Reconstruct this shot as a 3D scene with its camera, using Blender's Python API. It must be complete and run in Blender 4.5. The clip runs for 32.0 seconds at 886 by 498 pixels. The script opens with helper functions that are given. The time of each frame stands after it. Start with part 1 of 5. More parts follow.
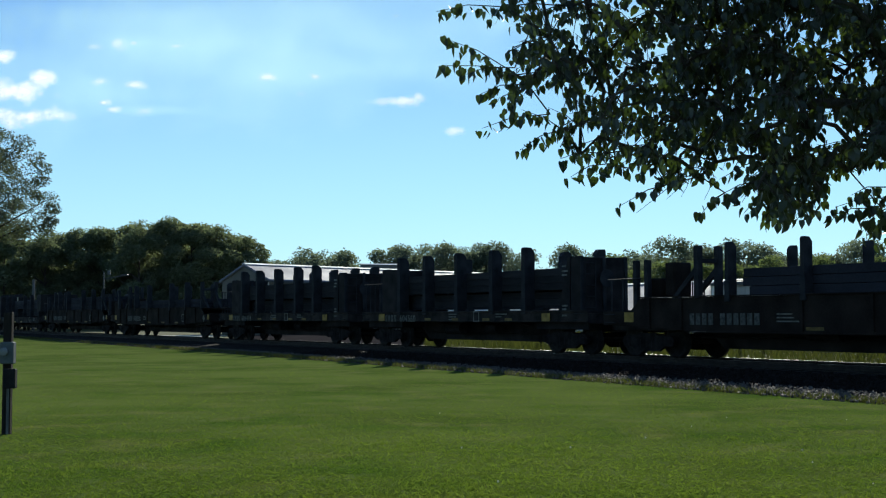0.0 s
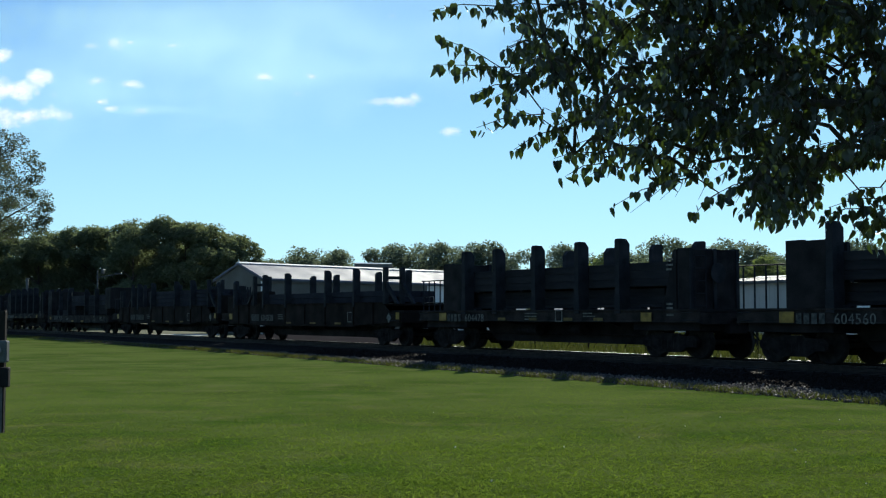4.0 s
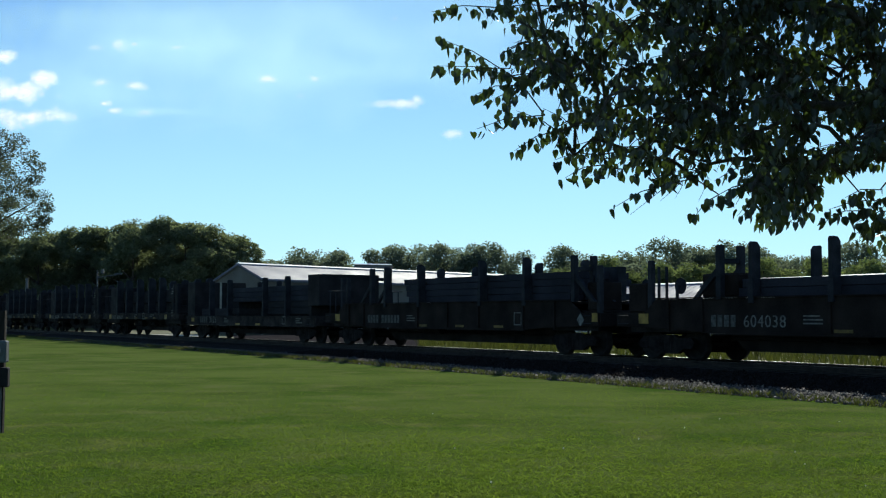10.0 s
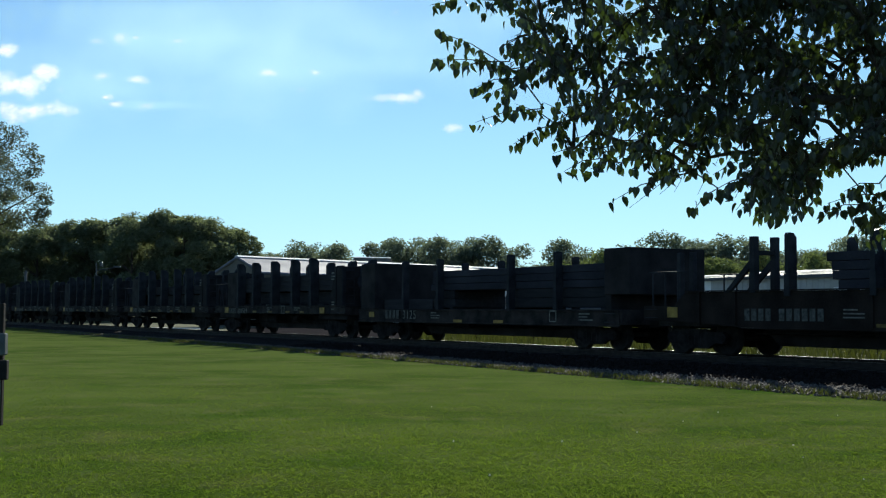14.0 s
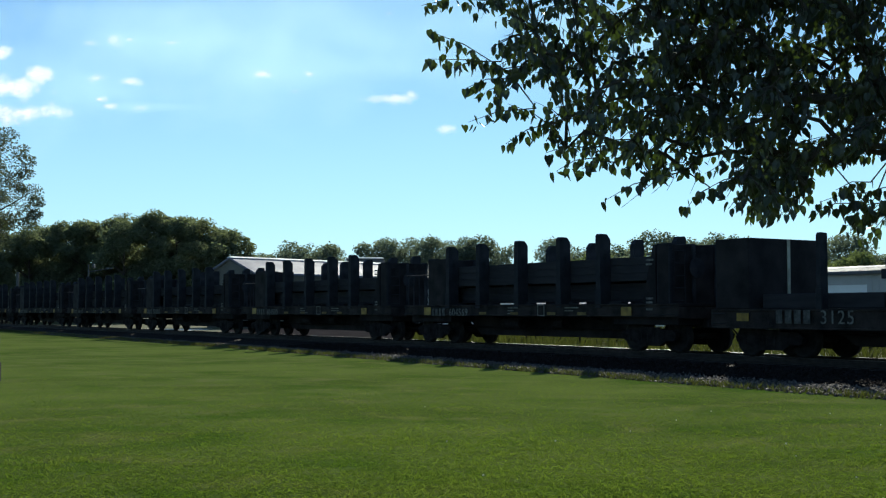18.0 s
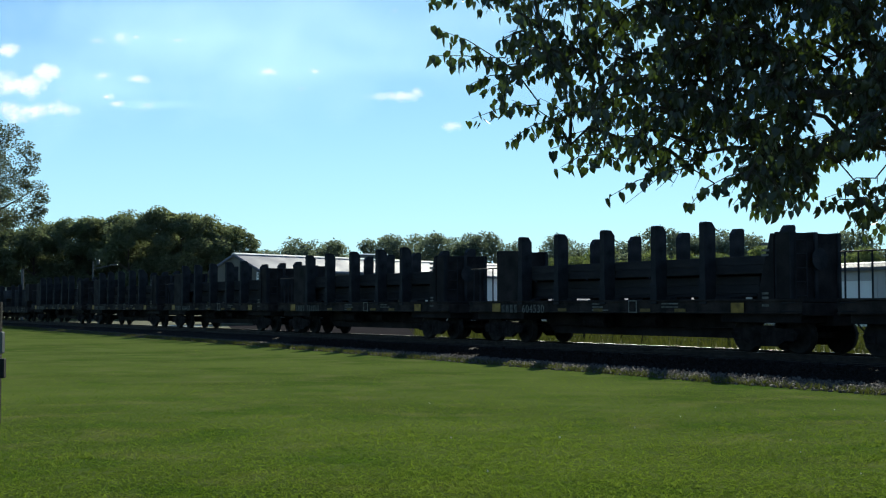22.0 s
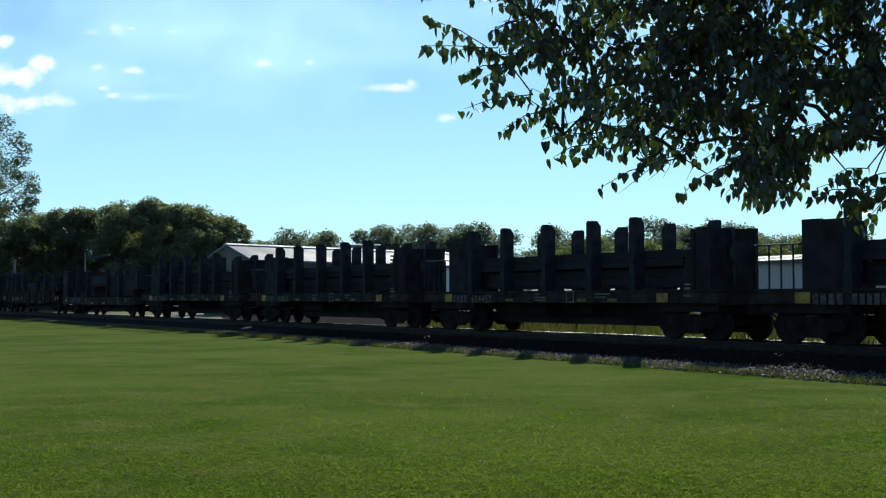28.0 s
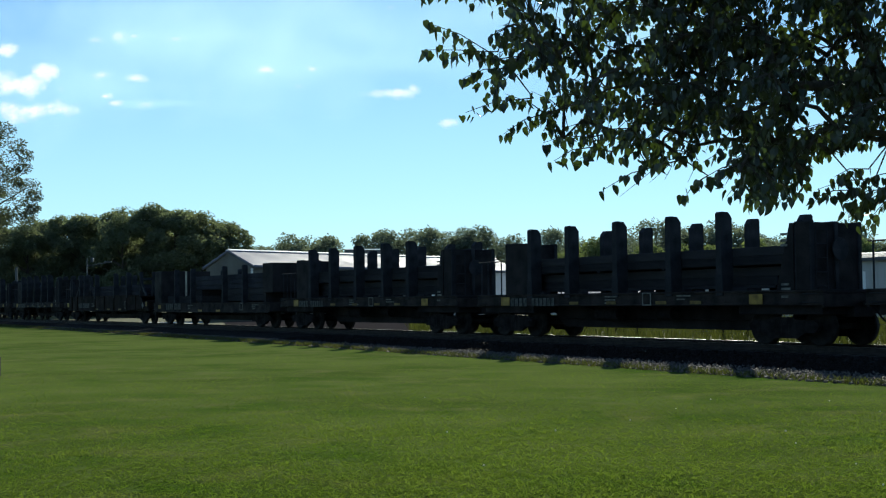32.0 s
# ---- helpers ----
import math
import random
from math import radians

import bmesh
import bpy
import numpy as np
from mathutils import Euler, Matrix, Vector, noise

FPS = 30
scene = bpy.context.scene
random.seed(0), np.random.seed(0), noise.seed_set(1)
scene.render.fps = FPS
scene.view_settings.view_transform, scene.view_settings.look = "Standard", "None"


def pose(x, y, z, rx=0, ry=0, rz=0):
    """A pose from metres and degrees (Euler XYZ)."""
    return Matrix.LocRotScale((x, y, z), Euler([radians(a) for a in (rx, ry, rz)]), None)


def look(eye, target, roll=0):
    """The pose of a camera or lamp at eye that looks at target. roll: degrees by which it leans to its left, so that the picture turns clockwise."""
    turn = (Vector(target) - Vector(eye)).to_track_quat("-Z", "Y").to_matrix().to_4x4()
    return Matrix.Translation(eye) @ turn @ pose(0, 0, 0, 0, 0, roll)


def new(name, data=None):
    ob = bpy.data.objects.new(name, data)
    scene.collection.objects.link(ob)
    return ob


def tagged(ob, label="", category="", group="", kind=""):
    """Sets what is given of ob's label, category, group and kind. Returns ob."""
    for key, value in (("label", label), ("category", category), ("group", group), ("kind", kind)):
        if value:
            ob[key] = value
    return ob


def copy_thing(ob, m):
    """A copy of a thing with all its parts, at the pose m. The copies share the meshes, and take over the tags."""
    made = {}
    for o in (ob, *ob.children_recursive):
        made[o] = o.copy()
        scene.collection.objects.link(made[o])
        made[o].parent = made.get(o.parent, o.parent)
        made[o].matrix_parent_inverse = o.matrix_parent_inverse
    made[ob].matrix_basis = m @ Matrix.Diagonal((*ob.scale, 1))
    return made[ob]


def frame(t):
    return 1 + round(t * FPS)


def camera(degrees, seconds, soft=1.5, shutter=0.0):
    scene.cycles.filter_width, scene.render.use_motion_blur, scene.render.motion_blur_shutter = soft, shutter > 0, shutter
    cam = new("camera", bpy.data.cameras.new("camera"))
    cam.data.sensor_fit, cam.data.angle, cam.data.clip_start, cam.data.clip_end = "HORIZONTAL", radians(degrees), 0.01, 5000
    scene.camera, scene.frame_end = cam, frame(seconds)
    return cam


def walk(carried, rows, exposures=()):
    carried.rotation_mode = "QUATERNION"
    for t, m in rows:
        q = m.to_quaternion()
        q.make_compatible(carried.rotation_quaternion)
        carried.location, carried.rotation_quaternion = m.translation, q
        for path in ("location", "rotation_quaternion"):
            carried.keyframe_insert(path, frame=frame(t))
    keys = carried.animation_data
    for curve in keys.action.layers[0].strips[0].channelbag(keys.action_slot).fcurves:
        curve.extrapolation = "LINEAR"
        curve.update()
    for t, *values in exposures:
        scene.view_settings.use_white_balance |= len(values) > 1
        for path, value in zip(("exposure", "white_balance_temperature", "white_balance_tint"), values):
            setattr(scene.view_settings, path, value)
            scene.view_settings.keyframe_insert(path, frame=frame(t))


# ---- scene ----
EYE = (0.0, 0.0, 1.55)
cam = camera(40.42, 32.0, soft=1.2)
TURNS = [
    (0.0, 93.220, 0.094, 0.314), (0.5, 93.243, 0.062, 0.280), (1, 93.335, 0.101, 0.214), (1.5, 93.335, -0.025, 0.145),
    (2, 93.182, -0.095, 0.054), (2.5, 93.212, -0.018, 0.025), (3, 93.125, -0.024, 0.125), (3.5, 93.130, -0.024, 0.025),
    (5.5, 93.453, -0.009, 0.086), (6, 93.365, -0.162, 0.097), (6.5, 93.292, 0.061, 0.120), (7, 93.326, 0.140, 0.166),
    (7.5, 93.372, 0.047, -0.026), (8, 93.254, 0.160, -0.015), (8.5, 93.326, 0.100, -0.053), (9, 93.365, 0.028, -0.003),
    (9.5, 93.282, -0.154, -0.002), (10, 93.242, -0.160, 0.017), (10.5, 93.201, -0.160, 0.035), (11, 92.948, 0.148, -0.004),
    (11.5, 92.916, 0.019, 0.006), (12, 93.046, 0.159, -0.001), (12.5, 93.089, 0.072, -0.019), (13, 93.042, -0.078, 0.010),
    (13.5, 92.998, -0.071, 0.062), (14, 92.922, -0.230, -0.036), (14.5, 92.877, -0.072, -0.069), (16.5, 92.875, 0.073, -0.110),
    (17, 92.990, 0.144, -0.136), (17.5, 93.078, 0.047, -0.288), (18, 92.925, 0.006, -0.370), (18.5, 92.800, -0.142, -0.263),
    (19, 92.794, -0.157, -0.260), (19.5, 92.710, 0.024, -0.073), (20, 92.752, 0.010, -0.011), (20.5, 92.793, 0.026, -0.169),
    (21, 92.804, 0.158, -0.174), (21.5, 92.877, 0.009, -0.182), (22, 92.752, 0.025, -0.169), (22.5, 92.795, 0.190, -0.052),
    (23, 92.800, 0.160, -0.080), (23.5, 92.759, 0.165, -0.110), (24, 92.912, 0.078, -0.237), (24.5, 92.575, -0.618, -0.418),
    (25, 92.205, -0.835, -0.410), (25.5, 92.015, -0.200, -0.312), (27.5, 92.373, 0.085, -0.525), (28, 92.291, 0.085, -0.525),
    (28.5, 92.172, 0.039, -0.217), (29, 92.088, 0.033, -0.010), (29.5, 92.263, 0.004, -0.133), (30, 92.249, 0.273, -0.115),
    (30.5, 92.332, 0.243, -0.197), (31, 92.419, 0.256, -0.316), (31.5, 92.444, 0.393, -0.309), (32, 92.485, 0.540, -0.417)]
walk(cam, [(t, pose(*EYE, rx, ry, rz)) for t, rx, ry, rz in TURNS], exposures=[(0.0, 0.21, 6500, 1), (8.0, 0.21, 6460, 1), (14.0, 0.23, 6540, 1), (22.0, 0.3, 6600, 0), (32.0, 0.31, 6580, 0)])

# ---- world, sun ----
SUN_AZ = radians(10.6)      # to the right of straight ahead
SUN_EL = radians(25.8)
HAZE = (3.7, 6.15, 7.9)
world = bpy.data.worlds.new("sky")
scene.world = world
world.use_nodes = True
wn = world.node_tree.nodes
sky = wn.new("ShaderNodeTexSky")
sky.sky_type = "NISHITA"
sky.sun_disc = False
sky.sun_elevation = SUN_EL
sky.sun_rotation = SUN_AZ
sky.air_density, sky.dust_density, sky.ozone_density = 0.85, 0.0, 5.5
wn["Background"].inputs["Strength"].default_value = 0.113
# summer haze that thins out with height above the horizon
air, split, fall, veil = wn.new("ShaderNodeTexCoord"), wn.new("ShaderNodeSeparateXYZ"), wn.new("ShaderNodeMapRange"), wn.new("ShaderNodeMix")
for i, v in enumerate((0.0, 0.30, 0.65, 0.0)):
    fall.inputs[1 + i].default_value = v
veil.data_type = "RGBA"
world.node_tree.links.new(air.outputs["Generated"], split.inputs[0])
world.node_tree.links.new(split.outputs[2], fall.inputs[0])
world.node_tree.links.new(fall.outputs[0], veil.inputs[0])
world.node_tree.links.new(sky.outputs[0], veil.inputs[6])
veil.inputs[7].default_value = (*HAZE, 1)
world.node_tree.links.new(veil.outputs[2], wn["Background"].inputs[0])
sun = new("sun", bpy.data.lights.new("sun", "SUN"))
sun.data.energy, sun.data.angle, sun.data.color = 5.0, radians(0.5), (1.0, 0.95, 0.86)
to_sun = Vector((math.sin(SUN_AZ) * math.cos(SUN_EL), math.cos(SUN_AZ) * math.cos(SUN_EL), math.sin(SUN_EL)))
sun.matrix_world = look(to_sun * 300, (0, 0, 0))


# ---- materials ----
def nodes_of(name):
    m = bpy.data.materials.new(name)
    m.use_nodes = True
    return m, m.node_tree, m.node_tree.nodes["Principled BSDF"]


def material(name, dark, light, rough=0.7, metal=0.0, scale=6.0, fine=60.0, bump=0.2, island=0.0, per_object=0.0, spec=0.5, stretch=(1, 1, 1), patches=None):
    """Two colours mixed by noise at two scales, roughness that varies with it, and a bump."""
    m, tree, bsdf = nodes_of(name)
    nd, ln = tree.nodes, tree.links
    co = nd.new("ShaderNodeTexCoord")
    mp = nd.new("ShaderNodeMapping")
    mp.inputs["Scale"].default_value = stretch
    ln.new(co.outputs["Object"], mp.inputs[0])
    big, small = nd.new("ShaderNodeTexNoise"), nd.new("ShaderNodeTexNoise")
    for n, s in ((big, scale), (small, fine)):
        n.inputs["Scale"].default_value = s
        n.inputs["Detail"].default_value = 4
        ln.new(mp.outputs[0], n.inputs["Vector"])
    add = nd.new("ShaderNodeMath")
    add.operation = "MULTIPLY_ADD"
    ln.new(small.outputs[0], add.inputs[0])
    add.inputs[1].default_value = 0.45
    ln.new(big.outputs[0], add.inputs[2])
    ramp = nd.new("ShaderNodeMapRange")
    ramp.inputs["From Min"].default_value, ramp.inputs["From Max"].default_value = 0.5, 0.95
    ln.new(add.outputs[0], ramp.inputs[0])
    fac = ramp.outputs[0]
    for amount, kind in ((island, "geo"), (per_object, "obj")):
        if amount:
            src = nd.new("ShaderNodeNewGeometry").outputs["Random Per Island"] if kind == "geo" else nd.new("ShaderNodeObjectInfo").outputs["Random"]
            mixf = nd.new("ShaderNodeMix")
            mixf.inputs[0].default_value = amount
            ln.new(fac, mixf.inputs[2])
            ln.new(src, mixf.inputs[3])
            fac = mixf.outputs[0]
    mix = nd.new("ShaderNodeMix")
    mix.data_type = "RGBA"
    ln.new(fac, mix.inputs[0])
    mix.inputs[6].default_value, mix.inputs[7].default_value = (*dark, 1), (*light, 1)
    colour = mix.outputs[2]
    for tint, size, low, high in patches or ():           # broad patches of another tint
        spot = nd.new("ShaderNodeTexNoise")
        spot.inputs["Scale"].default_value, spot.inputs["Detail"].default_value = size, 5
        ln.new(mp.outputs[0], spot.inputs["Vector"])
        amount = nd.new("ShaderNodeMapRange")
        amount.inputs["From Min"].default_value, amount.inputs["From Max"].default_value = low, high
        ln.new(spot.outputs[0], amount.inputs[0])
        over = nd.new("ShaderNodeMix")
        over.data_type = "RGBA"
        ln.new(amount.outputs[0], over.inputs[0])
        ln.new(colour, over.inputs[6])
        over.inputs[7].default_value = (*tint, 1)
        colour = over.outputs[2]
    ln.new(colour, bsdf.inputs["Base Color"])
    rr = nd.new("ShaderNodeMapRange")
    rr.inputs["To Min"].default_value, rr.inputs["To Max"].default_value = min(1, rough + 0.1), max(0.05, rough - 0.12)
    ln.new(fac, rr.inputs[0])
    ln.new(rr.outputs[0], bsdf.inputs["Roughness"])
    bsdf.inputs["Metallic"].default_value = metal
    bsdf.inputs["Specular IOR Level"].default_value = spec
    if bump:
        b = nd.new("ShaderNodeBump")
        b.inputs["Strength"].default_value = bump
        b.inputs["Distance"].default_value = 0.02
        ln.new(small.outputs[0], b.inputs["Height"])
        ln.new(b.outputs[0], bsdf.inputs["Normal"])
    return m


def leaf_material(name, dark, light, thin, rough=0.55, spec=0.3, scale=1.2, island=0.6, glow=(1.5, 1.7, 0.6), patches=None):
    """Leaves: gloss above, light coming through."""
    m = material(name, dark, light, rough=rough, scale=scale, fine=30, bump=0.0, island=island, spec=spec, patches=patches)
    nd, ln = m.node_tree.nodes, m.node_tree.links
    bsdf = nd["Principled BSDF"]
    col = bsdf.inputs["Base Color"].links[0].from_socket
    tr = nd.new("ShaderNodeBsdfTranslucent")
    warm = nd.new("ShaderNodeMix")
    warm.data_type, warm.blend_type = "RGBA", "MULTIPLY"
    warm.inputs[0].default_value = 1.0
    warm.inputs[7].default_value = (*glow, 1)
    ln.new(col, warm.inputs[6])
    ln.new(warm.outputs[2], tr.inputs[0])
    mx = nd.new("ShaderNodeMixShader")
    mx.inputs[0].default_value = thin
    ln.new(bsdf.outputs[0], mx.inputs[1])
    ln.new(tr.outputs[0], mx.inputs[2])
    ln.new(mx.outputs[0], nd["Material Output"].inputs[0])
    return m


LAWN_PATCHES = (((0.052, 0.094, 0.017), 0.55, 0.48, 0.74), ((0.134, 0.142, 0.056), 0.9, 0.52, 0.78), ((0.110, 0.142, 0.038), 0.12, 0.45, 0.65))
M_LAWN = material("lawn", (0.0602, 0.0876, 0.0209), (0.1131, 0.1459, 0.0420), rough=1.0, scale=0.3, fine=9.0, bump=0.15, spec=0.0, stretch=(1, 1, 1), patches=LAWN_PATCHES)
M_BLADE = leaf_material("grass_blade", (0.0638, 0.0912, 0.0219), (0.1167, 0.1477, 0.0428), 0.6, 1.0, 0.0, 0.4, 0.25, patches=LAWN_PATCHES)
M_TUFT = leaf_material("grass_tuft", (0.078, 0.110, 0.027), (0.145, 0.172, 0.060), 0.45, 1.0, 0.0)
M_FIELD = material("field", (0.05, 0.056, 0.020), (0.10, 0.098, 0.042), rough=0.95, scale=0.2, fine=5, bump=0.5, spec=0.1)
# Bed colour carries the train's shade; the paler stones below are the sunlit strip.
M_BALLAST_SHADE = material("ballast", (0.0075, 0.0054, 0.0045), (0.0285, 0.0218, 0.0191), rough=0.95, scale=9, fine=40, bump=0.8, spec=0.05)
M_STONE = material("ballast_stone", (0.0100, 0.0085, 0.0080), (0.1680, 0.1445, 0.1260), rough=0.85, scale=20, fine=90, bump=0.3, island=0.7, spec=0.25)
M_TIE = material("creosoted_wood", (0.010, 0.008, 0.007), (0.030, 0.024, 0.020), rough=0.9, scale=3, fine=40, per_object=0.4, stretch=(1, 8, 8))
M_RAIL = material("rail_steel", (0.010, 0.007, 0.005), (0.026, 0.017, 0.012), rough=0.85, metal=0.1, scale=5, fine=70)
M_RAILTOP = material("polished_rail", (0.06, 0.056, 0.052), (0.12, 0.115, 0.11), rough=0.55, metal=1.0, scale=4, fine=90, bump=0.05)
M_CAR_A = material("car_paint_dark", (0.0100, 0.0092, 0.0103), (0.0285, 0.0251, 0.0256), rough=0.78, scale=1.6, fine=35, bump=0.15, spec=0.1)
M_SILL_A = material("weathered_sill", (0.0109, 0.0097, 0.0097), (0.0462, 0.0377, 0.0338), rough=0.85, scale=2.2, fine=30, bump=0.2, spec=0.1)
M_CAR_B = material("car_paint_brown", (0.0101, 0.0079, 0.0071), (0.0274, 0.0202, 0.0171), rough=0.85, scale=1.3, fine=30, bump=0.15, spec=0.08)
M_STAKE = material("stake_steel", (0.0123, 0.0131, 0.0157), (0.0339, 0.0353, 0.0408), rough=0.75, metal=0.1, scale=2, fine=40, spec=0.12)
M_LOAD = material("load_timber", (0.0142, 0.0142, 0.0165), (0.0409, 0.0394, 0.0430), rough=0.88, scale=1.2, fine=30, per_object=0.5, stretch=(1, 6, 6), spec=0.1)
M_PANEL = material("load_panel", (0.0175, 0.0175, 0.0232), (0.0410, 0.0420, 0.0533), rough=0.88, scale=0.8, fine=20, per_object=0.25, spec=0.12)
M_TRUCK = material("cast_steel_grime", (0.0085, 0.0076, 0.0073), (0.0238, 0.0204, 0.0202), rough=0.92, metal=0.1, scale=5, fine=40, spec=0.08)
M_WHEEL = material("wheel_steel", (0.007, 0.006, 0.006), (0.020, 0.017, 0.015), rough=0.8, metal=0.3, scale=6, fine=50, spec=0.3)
M_YELLOW = material("reflective_yellow", (0.12, 0.07, 0.005), (0.34, 0.20, 0.016), rough=0.6, scale=5, fine=50, bump=0.1)
M_YELLOW_WORN = material("worn_yellow", (0.05, 0.034, 0.006), (0.19, 0.12, 0.016), rough=0.7, scale=5, fine=50, bump=0.1)
M_WHITE = material("stencil_white", (0.045, 0.045, 0.042), (0.20, 0.20, 0.18), rough=0.8, scale=9, fine=60, bump=0.05)
M_FADED = material("faded_stencil", (0.02, 0.02, 0.018), (0.10, 0.10, 0.09), rough=0.85, scale=9, fine=60, bump=0.05)
M_STRAP = material("pale_strap", (0.24, 0.22, 0.16), (0.42, 0.40, 0.31), rough=0.7, scale=5, fine=50, bump=0.05)
M_ROOF = material("white_metal_roof", (0.158, 0.156, 0.212), (0.20, 0.198, 0.258), rough=0.7, metal=0.0, scale=0.5, fine=8, bump=0.02, spec=0.25)
M_GREYROOF = material("grey_metal_roof", (0.085, 0.086, 0.098), (0.115, 0.116, 0.130), rough=0.7, scale=0.5, fine=8, bump=0.02, spec=0.25)
M_CLOVER = material("clover_flower", (0.70, 0.66, 0.44), (0.82, 0.78, 0.58), rough=0.9, scale=40, fine=200, spec=0.1)
M_SIDING = material("white_siding", (0.77, 0.735, 0.68), (0.86, 0.825, 0.77), rough=0.7, scale=0.6, fine=9, bump=0.05)
M_GABLE = material("beige_siding", (0.1062, 0.0978, 0.0790), (0.1487, 0.1377, 0.1139), rough=0.75, scale=0.6, fine=9, bump=0.05)
M_GREYWALL = material("pale_siding", (0.38, 0.355, 0.325), (0.46, 0.43, 0.395), rough=0.7, scale=0.6, fine=9, bump=0.05)
M_DARKTRIM = material("dark_trim", (0.05, 0.05, 0.05), (0.09, 0.09, 0.09), rough=0.6, scale=2, fine=20)
M_TANROOF = material("tan_shingle", (0.13, 0.11, 0.086), (0.20, 0.17, 0.135), rough=0.9, scale=2, fine=12, spec=0.0)
M_POST = material("weathered_post", (0.012, 0.011, 0.010), (0.032, 0.028, 0.025), rough=0.9, scale=3, fine=40, stretch=(6, 6, 1), spec=0.08)
M_GREYBOX = material("grey_enamel", (0.07, 0.082, 0.085), (0.11, 0.125, 0.128), rough=0.85, scale=4, fine=60, bump=0.03, spec=0.12)
M_BLACKBOX = material("black_plastic", (0.010, 0.010, 0.011), (0.024, 0.024, 0.024), rough=0.85, scale=4, fine=60, bump=0.03, spec=0.1)
M_GALV = material("galvanised", (0.06, 0.062, 0.064), (0.115, 0.117, 0.119), rough=0.6, metal=0.2, scale=5, fine=60, bump=0.03)
M_GLASS = material("meter_glass", (0.10, 0.11, 0.12), (0.16, 0.17, 0.18), rough=0.15, scale=4, fine=60, bump=0.0)
M_BARK = material("bark", (0.025, 0.019, 0.014), (0.085, 0.068, 0.052), rough=0.95, scale=4, fine=45, bump=0.8, stretch=(4, 4, 1))
M_LEAF = leaf_material("broad_leaf", (0.023, 0.026, 0.021), (0.060, 0.067, 0.040), 0.26, 0.40, 0.55, glow=(1.5, 2.15, 0.5))
# Wood leaves: distance haze is mixed into the colour, lifting its dark end.
M_HAZED_WOOD_LEAF = leaf_material("hazed_wood_foliage", (0.1040, 0.1196, 0.0810), (0.1888, 0.2024, 0.1366), 0.5, 0.9, 0.05, glow=(1.4, 1.5, 0.95))
# Far leaves: greyed with haze in the base colour, as no air is modelled.
M_HAZED_FAR_LEAF = leaf_material("hazed_far_foliage", (0.0950, 0.1125, 0.0875), (0.1566, 0.1750, 0.1382), 0.5, 0.9, 0.05, glow=(1.5, 1.6, 1.2))
M_GREEN_LEAF = leaf_material("young_foliage", (0.0864, 0.1080, 0.0528), (0.1620, 0.1858, 0.0929), 0.5, 0.9, 0.05, glow=(1.4, 1.5, 0.9))
M_PALE_LEAF = leaf_material("pale_foliage", (0.072, 0.078, 0.074), (0.160, 0.170, 0.156), 0.24, 0.7, 0.2)
M_TALLGRASS = leaf_material("tall_grass", (0.036, 0.040, 0.016), (0.098, 0.096, 0.045), 0.28, 0.9, 0.05)
M_YARD = material("worn_asphalt", (0.026, 0.023, 0.024), (0.046, 0.041, 0.041), rough=0.95, scale=0.6, fine=8, bump=0.4, spec=0.0)
M_WEED = leaf_material("weed_leaf", (0.050, 0.054, 0.020), (0.115, 0.112, 0.050), 0.28, 0.9, 0.05)


# ---- mesh helpers ----
def mesh_of(name, bm, mat, smooth=False):
    me = bpy.data.meshes.new(name)
    bm.to_mesh(me)
    bm.free()
    me.materials.append(mat)
    if smooth:
        me.shade_smooth()
    return me


def part(name, bm, mat, parent, label="", m=None, smooth=False):
    """One mesh object under a thing or a part."""
    ob = new(name, bm if isinstance(bm, bpy.types.Mesh) else mesh_of(name, bm, mat, smooth))
    ob.parent = parent
    if m is not None:
        ob.matrix_basis = m
    if label:
        ob["label"] = label
    return ob


def thing(name, label, category, m=None, group="", kind=""):
    ob = new(name)
    ob.empty_display_size = 0.2
    if m is not None:
        ob.matrix_basis = m
    return tagged(ob, label, category, group, kind)


def box(bm, x0, x1, y0, y1, z0, z1, bevel=0.0):
    r = bmesh.ops.create_cube(bm, size=1, matrix=Matrix.Translation(((x0 + x1) / 2, (y0 + y1) / 2, (z0 + z1) / 2)) @ Matrix.Diagonal((x1 - x0, y1 - y0, z1 - z0, 1)))
    if bevel:
        edges = list({e for v in r["verts"] for e in v.link_edges})
        bmesh.ops.bevel(bm, geom=edges, offset=bevel, segments=1, affect="EDGES", profile=0.5)
    return bm


def boxed(*args, bevel=0.0):
    return box(bmesh.new(), *args, bevel=bevel)


def prism(bm, outline, a, b, axis="y"):
    """Extrudes an outline of (u, v) from a to b along an axis: y takes (x, z), x takes (y, z), z takes (x, y)."""
    def place(u, v, w):
        return (u, w, v) if axis == "y" else (w, u, v) if axis == "x" else (u, v, w)
    lo = [bm.verts.new(place(u, v, a)) for u, v in outline]
    hi = [bm.verts.new(place(u, v, b)) for u, v in outline]
    n = len(outline)
    faces = [bm.faces.new(lo), bm.faces.new(hi[::-1])]
    faces += [bm.faces.new((lo[i], hi[i], hi[(i + 1) % n], lo[(i + 1) % n])) for i in range(n)]
    bmesh.ops.recalc_face_normals(bm, faces=faces)
    return bm


def rod(bm, p, q, r, r2=None, seg=8):
    """A round bar from p to q."""
    p, q = Vector(p), Vector(q)
    d = q - p
    m = Matrix.Translation((p + q) / 2) @ d.to_track_quat("Z", "Y").to_matrix().to_4x4()
    bmesh.ops.create_cone(bm, cap_ends=True, segments=seg, radius1=r, radius2=r if r2 is None else r2, depth=d.length, matrix=m)
    return bm


